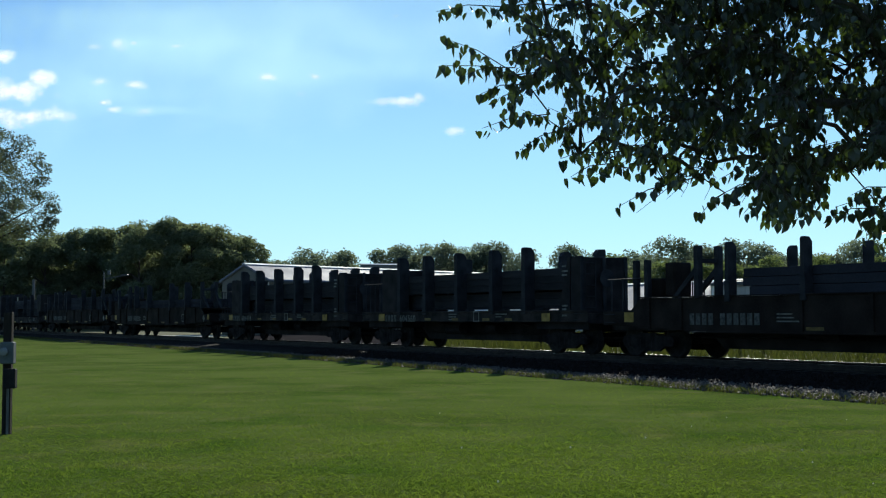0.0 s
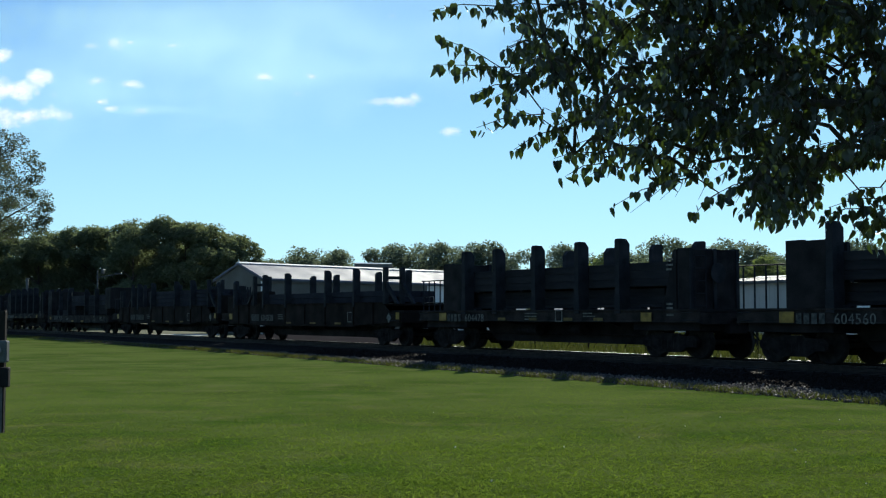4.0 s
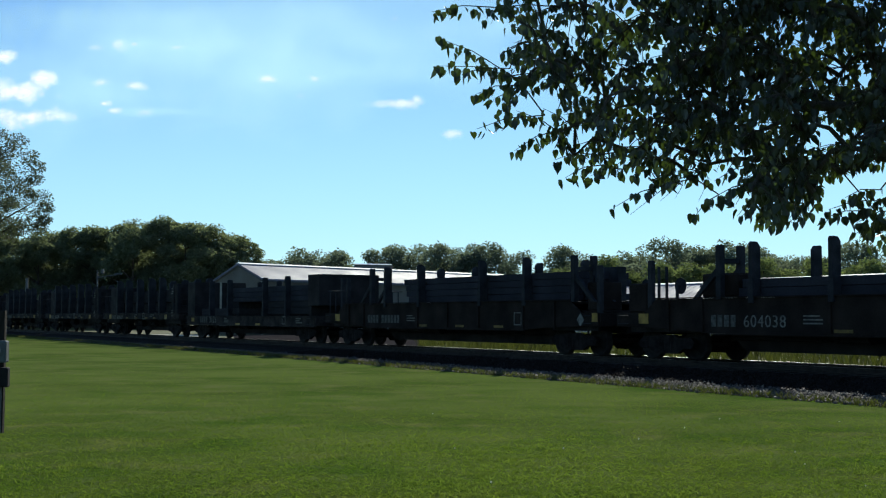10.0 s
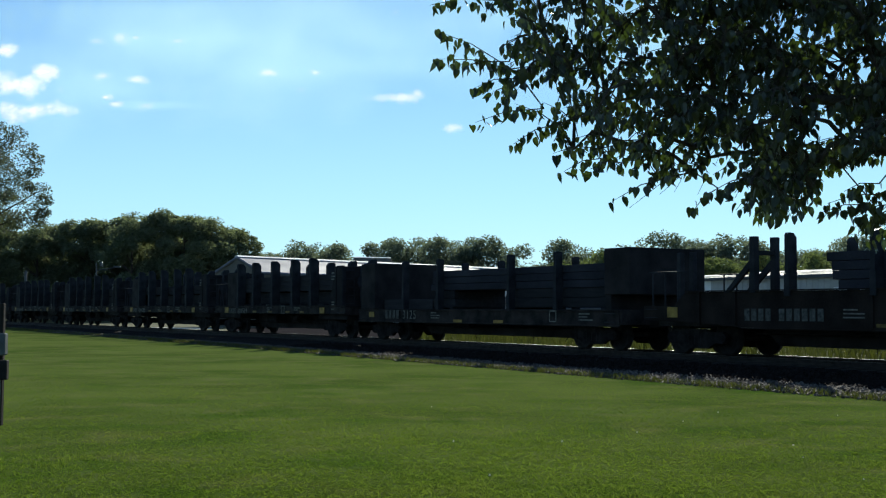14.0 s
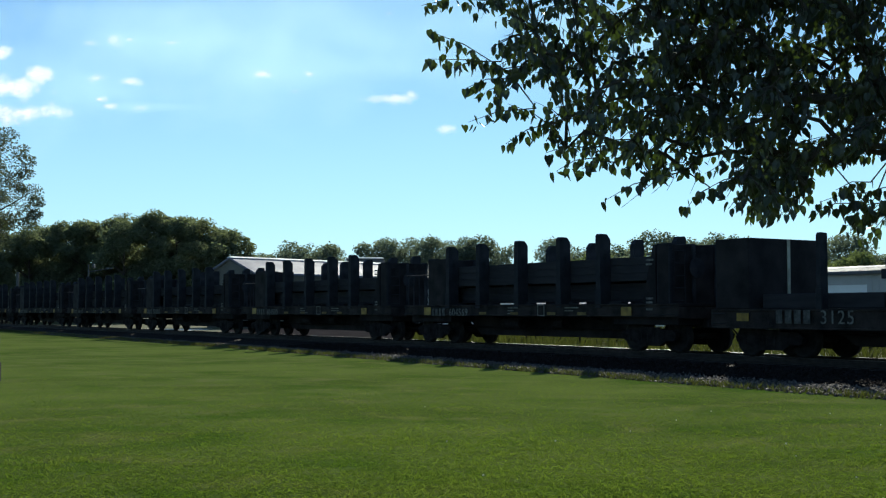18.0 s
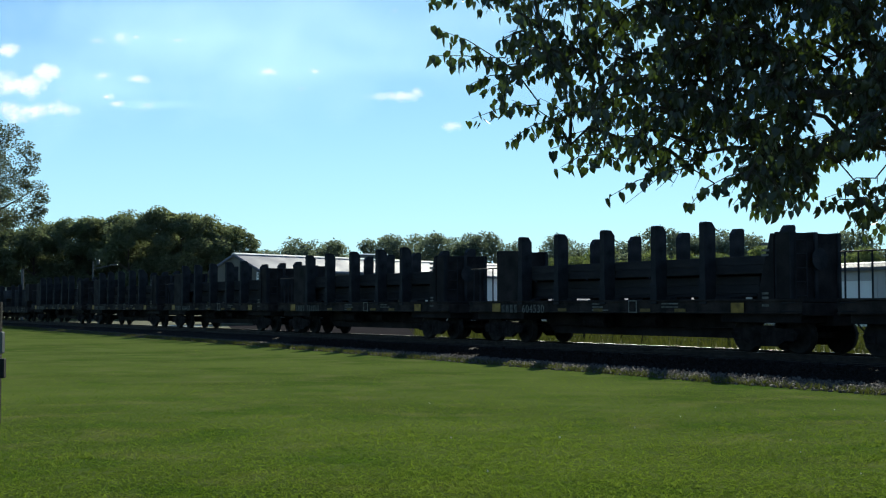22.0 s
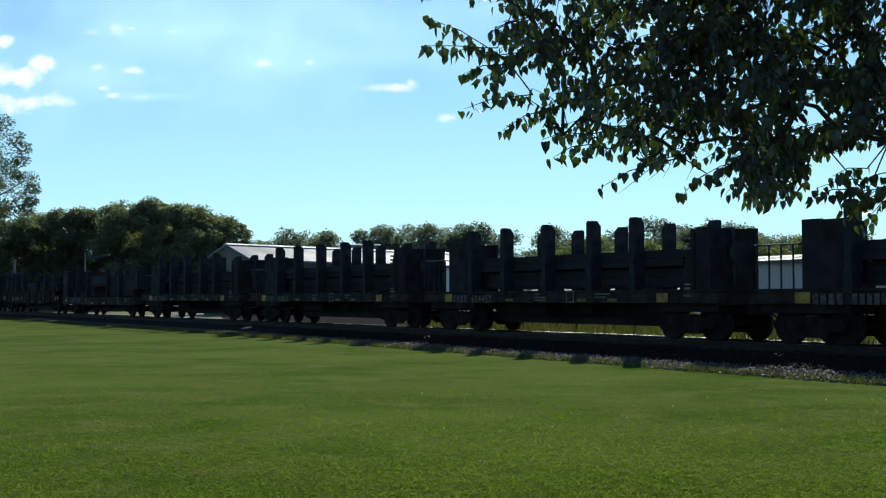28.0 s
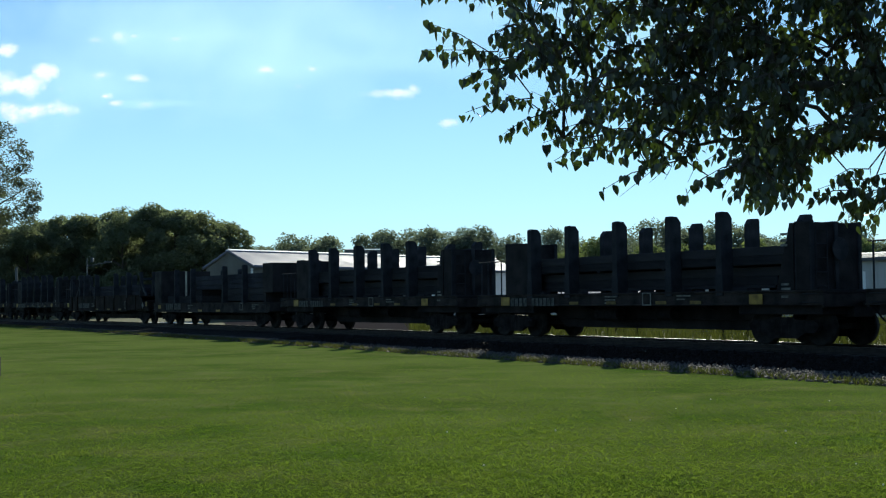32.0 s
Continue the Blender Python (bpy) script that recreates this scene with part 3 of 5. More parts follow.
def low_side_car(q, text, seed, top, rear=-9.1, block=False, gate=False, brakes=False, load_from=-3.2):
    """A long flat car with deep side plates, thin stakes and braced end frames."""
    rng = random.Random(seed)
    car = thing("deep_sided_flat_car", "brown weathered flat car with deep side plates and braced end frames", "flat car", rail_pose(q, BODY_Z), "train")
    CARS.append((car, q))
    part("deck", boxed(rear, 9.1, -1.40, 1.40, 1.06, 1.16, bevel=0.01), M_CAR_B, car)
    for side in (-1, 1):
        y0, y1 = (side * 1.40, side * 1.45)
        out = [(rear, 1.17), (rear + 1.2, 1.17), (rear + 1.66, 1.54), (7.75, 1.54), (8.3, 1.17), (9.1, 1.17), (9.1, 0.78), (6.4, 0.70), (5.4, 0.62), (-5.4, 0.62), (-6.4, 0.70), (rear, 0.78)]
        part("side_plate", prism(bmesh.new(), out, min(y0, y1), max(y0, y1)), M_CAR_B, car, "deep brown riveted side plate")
        part("top_flange", boxed(rear + 1.68, 7.73, side * 1.45 - 0.06, side * 1.45 + 0.06, 1.545, 1.575), M_CAR_B, car)
        part("bottom_flange", boxed(-5.4, 5.4, side * 1.45 - 0.05, side * 1.45 + 0.05, 0.59, 0.617), M_CAR_B, car)
        for x in (-6.9, -5.6, -1.37, 0.7, 2.72, 5.33, 7.0):
            part("side_rib", boxed(x - 0.04, x + 0.04, side * 1.48 - 0.03, side * 1.48 + 0.03, 0.66, 1.54), M_CAR_B, car)
        stakes(car, STAKE_B, [-3.85, -1.32, 2.77, 5.38], side, 1.50, -0.12)
        grab_irons(car, rear + 0.4, side, (0.85, 1.08))
        if not brakes:
            handrail(car, rear + 0.1, rear + 1.6, side * 1.36, 1.16, 2.10, 3)
        grab_irons(car, 8.7, side, (0.85, 1.08))
    part("floor", boxed(rear + 1.7, 7.7, -1.40, 1.40, 1.44, 1.52, bevel=0.01), M_CAR_B, car)
    for x in (rear - 0.08, 9.10):
        part("end_sill", boxed(x, x + 0.08, -1.40, 1.40, 0.76, 1.16, bevel=0.01), M_CAR_B, car)
    belly(car, 9.0, 5.2, 0.14, 1.05)
    underframe(car, 9.1, 1.06)
    for x in (-7.4, 7.5):
        truck(car, x, 1.05)
    coupler(car, 9.15, 9.62)
    coupler(car, rear - 0.05, rear - 0.52)
    # braced end frames
    for x, way in ((7.95, 1), (-4.98, -1)):
        f = part("end_frame", boxed(x - 0.06, x + 0.06, -1.33, -0.77, 2.45, 2.57, bevel=0.01), M_STAKE, car, "braced steel end frame")
        for y in (-1.42, -0.68):
            part("frame_post", boxed(x - 0.09, x + 0.09, y - 0.09, y + 0.09, 1.5, 2.92, bevel=0.012), M_STAKE, f)
            bm = bmesh.new()
            a = Vector((x + way * 0.09, y, 2.35))
            b = Vector((x + way * 1.02, y, 1.50))
            prism(bm, [(a.x, a.z), (a.x, a.z - 0.2), (b.x - way * 0.16, b.z), (b.x, b.z)], y - 0.05, y + 0.05)
            part("frame_brace", bm, M_STAKE, f)
    for x in (rear + 1.3, rear + 1.78)[:1 if brakes else 2]:
        part("end_post", boxed(x - 0.08, x + 0.08, -1.36, -1.20, 1.16, 2.62, bevel=0.012), M_STAKE, car, "upright steel end post")
    if gate:
        part("end_gate", boxed(8.35, 8.9, -1.25, -0.35, 1.24, 2.10, bevel=0.03), M_CAR_B, car, "dark steel end gate")
        part("end_post", boxed(8.85, 9.0, -1.30, -1.14, 1.10, 2.58, bevel=0.012), M_STAKE, car, "upright steel end post")
        part("end_plate", boxed(6.9, 7.86, 0.35, 0.7, 1.53, 2.62, bevel=0.02), M_STAKE, car, "dark steel end plate")
    if brakes:
        part("brake_housing", boxed(-8.75, -7.95, -1.32, -1.12, 1.17, 2.0, bevel=0.04), M_CAR_B, car, "dark hand brake housing")
        for x in (-8.58, -8.25):
            part("end_post", boxed(x - 0.035, x + 0.035, -0.34, -0.27, 1.17, 2.5, bevel=0.01), M_STAKE, car, "slim steel end post")
        for x in (-9.14, -7.68):
            wheel = lathe(bmesh.new(), [(0.20, -0.012), (0.23, -0.012), (0.23, 0.012), (0.20, 0.012)], 18, "z")
            for a in (0, 60, 120):
                c, d = math.cos(radians(a)) * 0.21, math.sin(radians(a)) * 0.21
                rod(wheel, (-c, -d, 0), (c, d, 0), 0.012, seg=5)
            rod(wheel, (0, 0, -0.02), (0, 0, 0.12), 0.03, seg=8)
            part("hand_brake_wheel", wheel, M_STAKE, car, "round hand brake wheel", pose(x, -0.3, 1.93, 90, 0, 0))
            part("brake_stand", boxed(x - 0.04, x + 0.04, -0.46, -0.40, 1.17, 1.97), M_STAKE, car)
    part("end_platform", boxed(8.0, 9.0, -1.2, 1.2, 1.17, 1.24, bevel=0.01), M_CAR_B, car)
    y = -1.452
    patch(car, "yellow_marker", rear + 1.15, 1.0, y, 0.40, 0.28, M_YELLOW, "faded yellow reflective marker")
    patch(car, "yellow_marker", 8.95, 1.03, y, 0.26, 0.26, M_YELLOW, "faded yellow reflective marker")
    for x in (-1.0, 1.5, 3.9):
        patch(car, "yellow_marker", x, 0.72, y, 0.55, 0.08, M_YELLOW_WORN, "faded yellow reflective marker")
    bm = prism(bmesh.new(), [(8.27, 1.16), (8.45, 0.96), (8.27, 0.76), (8.09, 0.96)], y - 0.006, y)
    part("diamond_placard", bm, M_WHITE, car, "white diamond placard")
    square_mark(car, 5.0, 0.98, y, 0.42)
    number(car, text, -5.29, 0.80, y, 0.43)
    data_lines(car, -2.2, 1.06, y, rng, 3)
    # planks lying between the stakes
    ob = load_thing("plank_load", "stack of long grey boards lying on a flat car", "board load", q, "train loads")
    courses = max(1, round((top - 1.575) / 0.22))
    h = (top - 1.575) / courses
    for c in range(courses):
        for i in range(4):
            x0 = load_from + rng.uniform(-0.15, 0.15) - 0.1 * c
            cuts = [x0, x0 + 5.4 + rng.uniform(-0.5, 0.5), 7.5 + rng.uniform(-0.2, 0.1)]
            for a, b in zip(cuts, cuts[1:]):
                part("plank", boxed(a, b - 0.015, -1.14 + 0.575 * i, -1.14 + 0.575 * i + 0.55, 1.575 + c * h, 1.575 + c * h + h - 0.012, bevel=0.01), M_PANEL, ob)
    if brakes:
        part("load_block", boxed(-5.9, -4.6, -1.2, -0.5, 1.575, 2.2, bevel=0.05), M_CAR_B, ob, "dark squared machine block")
    elif block:
        part("load_block", boxed(-6.5, -6.1, -1.25, -0.6, 1.575, 2.52, bevel=0.04), M_CAR_B, ob, "dark squared machine block")
        part("load_block", boxed(-7.3, -6.8, -1.1, -0.5, 1.575, 2.1, bevel=0.04), M_CAR_B, ob)
    return car


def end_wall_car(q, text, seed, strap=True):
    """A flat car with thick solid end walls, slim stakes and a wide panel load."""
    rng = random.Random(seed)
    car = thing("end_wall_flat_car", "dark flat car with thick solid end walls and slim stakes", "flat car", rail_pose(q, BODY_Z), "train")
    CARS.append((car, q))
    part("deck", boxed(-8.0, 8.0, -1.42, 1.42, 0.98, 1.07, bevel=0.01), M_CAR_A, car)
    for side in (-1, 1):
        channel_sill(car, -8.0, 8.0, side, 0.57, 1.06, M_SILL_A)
        stakes(car, STAKE_C, [-4.5, -2.03, 2.42, 4.97], side, 1.47, 0.0)
        grab_irons(car, -7.7, side, (0.70, 0.95))
        grab_irons(car, 7.7, side, (0.70, 0.95))
    for x in (-8.08, 8.0):
        part("end_sill", boxed(x, x + 0.08, -1.42, 1.42, 0.62, 1.06, bevel=0.01), M_SILL_A, car)
    belly(car, 7.9, 4.4, 0.16, 0.97)
    underframe(car, 8.0, 0.98)
    for x in (-6.4, 6.4):
        truck(car, x, 0.97)
    coupler(car, 8.05, 8.6)
    coupler(car, -8.05, -8.6)
    for x0, x1, z0 in ((-7.85, -6.72, 1.07), (7.35, 8.5, 1.50)):
        w = part("end_wall", boxed(x0, x1, -1.45, 1.45, z0, 2.86, bevel=0.02), M_CAR_A, car, "thick solid dark end wall")
        for i in range(4):
            y = -1.38 + 0.92 * i
            part("rib", boxed(x0 - 0.04, x0, y - 0.05, y + 0.05, z0, 2.86, bevel=0.01), M_STAKE, w)
    part("wall_leg", boxed(7.35, 7.6, -1.40, 1.40, 1.07, 1.50), M_CAR_A, car)
    if strap:
        part("strap", boxed(-6.718, -6.70, -0.06, 0.05, 1.1, 2.86), M_STRAP, car, "pale upright strap")
    y = -1.49
    patch(car, "yellow_marker", -6.9, 0.86, y, 0.40, 0.2, M_YELLOW, "faded yellow reflective marker")
    patch(car, "yellow_marker", -0.6, 0.66, y, 0.55, 0.1, M_YELLOW, "faded yellow reflective marker")
    patch(car, "yellow_marker", 1.9, 0.66, y, 0.55, 0.1, M_YELLOW, "faded yellow reflective marker")
    square_mark(car, 4.9, 0.86, y)
    number(car, text, -5.8, 0.71, y, 0.46, 4, 0.285)
    data_lines(car, -2.4, 0.92, y, rng, 3)
    data_lines(car, 6.2, 0.92, y, rng, 3)
    ob = load_thing("panel_load", "wide dark panels stacked on blocks on a flat car", "panel load", q, "train loads")
    part("lower_block", boxed(-6.6, -2.95, -1.1, 1.1, 1.075, 1.44, bevel=0.02), M_LOAD, ob)
    for a, b in ((-2.85, -1.4), (1.85, 7.1)):
        for x in (a + 0.15, b - 0.35):
            part("bunk", boxed(x, x + 0.2, -1.1, 1.1, 1.07, 1.13), M_LOAD, ob)
        part("lower_block", boxed(a, b, -1.1, 1.1, 1.13, 1.43, bevel=0.02), M_LOAD, ob)
        part("lower_block", boxed(a + rng.uniform(0, 0.06), b - rng.uniform(0, 0.06), -1.1, 1.1, 1.435, 1.74, bevel=0.02), M_LOAD, ob)
    z = 1.745
    for c in range(3):
        x0 = -2.9 + rng.uniform(-0.1, 0.1)
        mid = rng.uniform(2.0, 3.0)
        for a, b in ((x0, mid), (mid + 0.02, 7.1)):
            for y0, y1 in ((-1.14, -0.01), (0.01, 1.14)):
                part("panel", boxed(a, b, y0, y1, z, z + 0.226, bevel=0.012), M_PANEL, ob)
        z += 0.238
    return car


low_side_car(-18.95, "######", 11, 2.27, -8.95, True, load_from=-3.4)
bulkhead_car(-35.95, "604560", 1, 3)
bulkhead_car(-51.9, "604478", 2, 3)
low_side_car(-69.8, "604038", 12, 2.04, -9.1, brakes=True, load_from=-4.5)
low_side_car(-88.87, "######", 13, 2.46, gate=True, load_from=-2.7)
end_wall_car(-107.07, "3125", 21)
bulkhead_car(-123.65, "604569", 3, 3)
bulkhead_car(-139.3, "604530", 4)
bulkhead_car(-155.25, "######", 5)
bulkhead_car(-170.95, "604452", 6)
bulkhead_car(-186.75, "######", 7)
bulkhead_car(-202.65, "######", 8)
end_wall_car(-219.3, "####", 22)
low_side_car(-237.6, "######", 14, 2.2)
bulkhead_car(-255.2, "######", 9)
bulkhead_car(-271.1, "######", 10)
bulkhead_car(-287.0, "######", 15)


# ---- buildings beyond the railway ----
def shed(name, label, corner, turn, length, width, eave, ridge, wall_mat, gable_mat, roof_mat, openings=(), seams=True, white_to=0.0, first_mat=M_SIDING):
    """A gabled metal shed. Local x runs along its long front from the near corner, y to the back."""
    ob = thing(name, label, "shed", pose(corner[0], corner[1], 0, 0, 0, turn))
    t = 0.15
    front = bmesh.new()
    if white_to:
        part("wall", boxed(0, white_to, 0, t, 0, eave), first_mat, ob, "plain metal front wall")
    xs = [white_to]
    for a, b, z in openings:
        xs += [a, b]
    xs.append(length)
    for i in range(0, len(xs), 2):
        box(front, xs[i], xs[i + 1], 0, t, 0, eave)
    for a, b, z in openings:
        box(front, a, b, 0, t, z, eave)
    part("wall", front, wall_mat, ob, "ribbed metal front wall")
    part("wall", boxed(0, length, width - t, width, 0, eave), wall_mat, ob)
    gable = [(0, 0), (width, 0), (width, eave), (width / 2, ridge), (0, eave)]
    part("gable_wall", prism(bmesh.new(), gable, -0.02, t - 0.02, "x"), gable_mat, ob, "plain gable end wall")
    part("gable_wall", prism(bmesh.new(), gable, length - t + 0.02, length + 0.02, "x"), gable_mat, ob)
    ov, og = 0.35, 0.12
    rise = (ridge - eave) / (width / 2)
    for s in (0, 1):
        e = -ov if s == 0 else width + ov
        low = eave - ov * rise
        out = [(e, low + 0.04), (width / 2, ridge + 0.04), (width / 2, ridge + 0.16), (e, low + 0.16)]
        roof = part("roof_slope", prism(bmesh.new(), out, -og, length + og, "x"), roof_mat, ob, "pale ribbed metal roof")
        if seams:
            bm = bmesh.new()
            n = int(length / 0.9)
            for i in range(n + 1):
                x = -og + (length + 2 * og) * i / n
                prism(bm, [(e, low + 0.165), (width / 2, ridge + 0.165), (width / 2, ridge + 0.18), (e, low + 0.18)], x - 0.02, x + 0.02, "x")
            part("roof_ribs", bm, roof_mat, roof)
        part("fascia", boxed(-og, length + og, e - 0.02, e + 0.02, low - 0.10, low + 0.04), M_DARKTRIM, ob)
        bm = prism(bmesh.new(), [(e, low - 0.12), (width / 2, ridge - 0.10), (width / 2, ridge + 0.04), (e, low + 0.04)], -og - 0.04, -og, "x")
        part("barge_board", bm, M_DARKTRIM, ob)
    cap = prism(bmesh.new(), [(width / 2 - 0.3, ridge + 0.09), (width / 2 + 0.3, ridge + 0.09), (width / 2 + 0.3, ridge + 0.12), (width / 2, ridge + 0.24), (width / 2 - 0.3, ridge + 0.12)], -og, length + og, "x")
    part("ridge_cap", cap, M_SIDING, ob, "pale metal ridge cap")
    ribs = bmesh.new()
    x = white_to + 0.3
    while x < length:
        if not any(a - 0.1 < x < b + 0.1 for a, b, z in openings):
            box(ribs, x - 0.025, x + 0.025, -0.03, 0, 0.02, eave)
        x += 0.6
    tagged(part("wall_ribs", ribs, wall_mat, ob), kind="stuff")
    for a, b, z in openings:
        part("door", boxed(a, b, 0.05, 0.11, 0, z), M_DARKTRIM if z < 2.5 else M_SIDING, ob, "closed metal door")
    return ob


s1 = shed("metal_shed", "long low shed with white metal roof and beige gable", (-15.42, 102.0), 48.9, 37.0, 6.1, 4.74, 6.0, M_SIDING, M_GABLE, M_ROOF, [(25.5, 30, 3.6)], seams=False, white_to=21.0, first_mat=M_GABLE)
part("corner_trim", boxed(-0.10, 0.06, -0.10, 0.0, 0, 4.5), M_SIDING, s1, "white corner trim")
part("gable_window", boxed(-0.05, -0.024, 2.8, 3.3, 3.1, 3.9), M_DARKTRIM, s1, "dark gable vent")
shed("metal_shed", "low white metal shed with a broad pale roof slope", (10.2, 125.6), -62.8, 26.0, 12.0, 1.95, 4.66, M_SIDING, M_GREYWALL, M_ROOF)
shed("metal_shed", "long white metal shed with a grey roof beside the yard", (22.17, 102.3), -62.8, 25.8, 12.0, 4.25, 4.78, M_GREYWALL, M_GREYWALL, M_GREYROOF, [(9.3, 10.4, 2.1), (14.8, 18.8, 3.4)], white_to=1.0)
shed("house", "low house with a grey-tan shingled roof behind the shed", (-10.2, 150.0), 14.0, 4.6, 9.0, 6.2, 8.15, M_GABLE, M_GABLE, M_TANROOF, [], False)
def flat_patch(name, corners, z, mat, label, category):
    bm = bmesh.new()
    bm.faces.new([bm.verts.new((x, y, z)) for x, y in corners])
    return tagged(new(name, mesh_of(name, bm, mat)), label, category, kind="structure")


flat_patch("asphalt_yard", ((-17.0, 97), (-14.5, 84), (-9.9, 72.5), (-1.2, 58.5), (1.8, 90), (14, 116), (4, 113), (-15.0, 99.6)), 0.075, M_YARD, "worn grey asphalt yard before the long shed", "yard")
flat_patch("gravel_drive", ((-24.5, 86), (-18.2, 86), (-17.6, 97), (-25.5, 99)), 0.075, M_STRAP, "pale gravel drive beside the shed", "drive")

# ---- street lamp and poles before the wood ----
lamp = thing("street_lamp", "pale metal street lamp with a long arm", "street lamp", pose(-37.4, 130, 0))
bm = rod(bmesh.new(), (0, 0, 0), (0, 0, 6.5), 0.10, 0.07, 10)
part("pole", bm, M_GALV, lamp)
part("arm", rod(bmesh.new(), (0, 0, 5.7), (2.3, -0.4, 6.05), 0.045, seg=8), M_GALV, lamp)
part("lamp_head", boxed(2.0, 2.75, -0.55, -0.25, 6.0, 6.16, bevel=0.05), M_GALV, lamp)
part("junction_box", boxed(0.40, 0.70, -0.15, 0.15, 6.1, 6.6, bevel=0.06), M_GALV, lamp)
for x, y, h in ((-45.0, 130, 5.6),):
    pp = thing("pale_pole", "short pale pole before the dark trees", "pole", pose(x, y, 0))
    part("shaft", rod(bmesh.new(), (0, 0, 0), (0, 0, h), 0.16, 0.14, 10), M_GALV, pp)
    part("cap", rod(bmesh.new(), (0, 0, h), (0, 0, h + 0.06), 0.18, seg=10), M_GALV, pp)

# ---- meter post on the lawn ----
mp = thing("meter_post", "short weathered wooden post with a grey meter box", "utility post", pose(-5.90, 16.1, 0, 0, 0, 3))
part("post", boxed(-0.055, 0.055, -0.05, 0.05, -0.1, 1.62, bevel=0.008), M_POST, mp)
mb = part("meter_box", boxed(-0.055, 0.125, -0.19, -0.052, 0.935, 1.225, bevel=0.015), M_GREYBOX, mp, "grey enamel meter box")
part("meter_dial", lathe(bmesh.new(), [(0.055, 0), (0.06, -0.02), (0.055, -0.05), (0.02, -0.06)], 20, "y"), M_GLASS, mb, "round glass meter dial", pose(0.01, -0.19, 1.10))
part("switch_box", boxed(-0.02, 0.145, -0.16, -0.052, 0.61, 0.87, bevel=0.012), M_BLACKBOX, mp, "black switch box")
part("conduit", rod(bmesh.new(), (0.03, -0.08, 0.0), (0.03, -0.08, 0.62), 0.018, seg=8), M_GALV, mp)

# ---- wire fence beyond the railway ----
fence = thing("wire_fence", "low wire fence with dark posts and slanting braces", "fence", rail_pose(0, 0.0, 31.5))
post_mesh = mesh_of("post", rod(bmesh.new(), (0, 0, 0), (0, 0, 1.05), 0.05, 0.045, 8), M_POST)
brace_mesh = mesh_of("brace", rod(bmesh.new(), (0, 0, 0.05), (0.75, 0, 0.9), 0.03, seg=6), M_POST)
for s in (-43.37, -39.57, -37.68, -35.97, -31.35, -30.16, -48.0, -25.0, -19.0):
    part("post", post_mesh, None, fence, "", pose(s, 0, 0))
for s in (-43.0, -41.2, -39.4, -37.5):
    part("brace", brace_mesh, None, fence, "", pose(s, 0, 0))
for z in (0.35, 0.7, 1.0):
    part("wire", rod(bmesh.new(), (-44, 0.05, z), (-7, 0.05, z), 0.006, seg=4), M_GALV, fence)


# ---- trees ----
def quads_mesh(name, quads, mat):
    """A mesh of loose four-cornered leaves from an array (n, 4, 3)."""
    n = len(quads)
    me = bpy.data.meshes.new(name)
    me.vertices.add(n * 4)
    me.vertices.foreach_set("co", quads.astype(np.float32).ravel())
    me.loops.add(n * 4)
    me.loops.foreach_set("vertex_index", np.arange(n * 4, dtype=np.int32))
    me.polygons.add(n)
    me.polygons.foreach_set("loop_start", np.arange(0, n * 4, 4, dtype=np.int32))
    me.polygons.foreach_set("loop_total", np.full(n, 4, dtype=np.int32))
    me.materials.append(mat)
    me.update(calc_edges=True)
    return me


def leaf_quads(rng, centres, size, flat=0.4):
    """Pointed leaf clumps, turned at random."""
    n = len(centres)
    a = rng.normal(size=(n, 3))
    a[:, 2] *= flat
    a /= np.linalg.norm(a, axis=1)[:, None]
    b = np.cross(a, rng.normal(size=(n, 3)))
    b /= np.linalg.norm(b, axis=1)[:, None]
    s = size * rng.uniform(0.6, 1.35, size=(n, 1))
    w = s * rng.uniform(0.45, 0.75, size=(n, 1))
    return np.stack([centres - a * s, centres - b * w + a * s * 0.15, centres + a * s, centres + b * w + a * s * 0.1], axis=1)


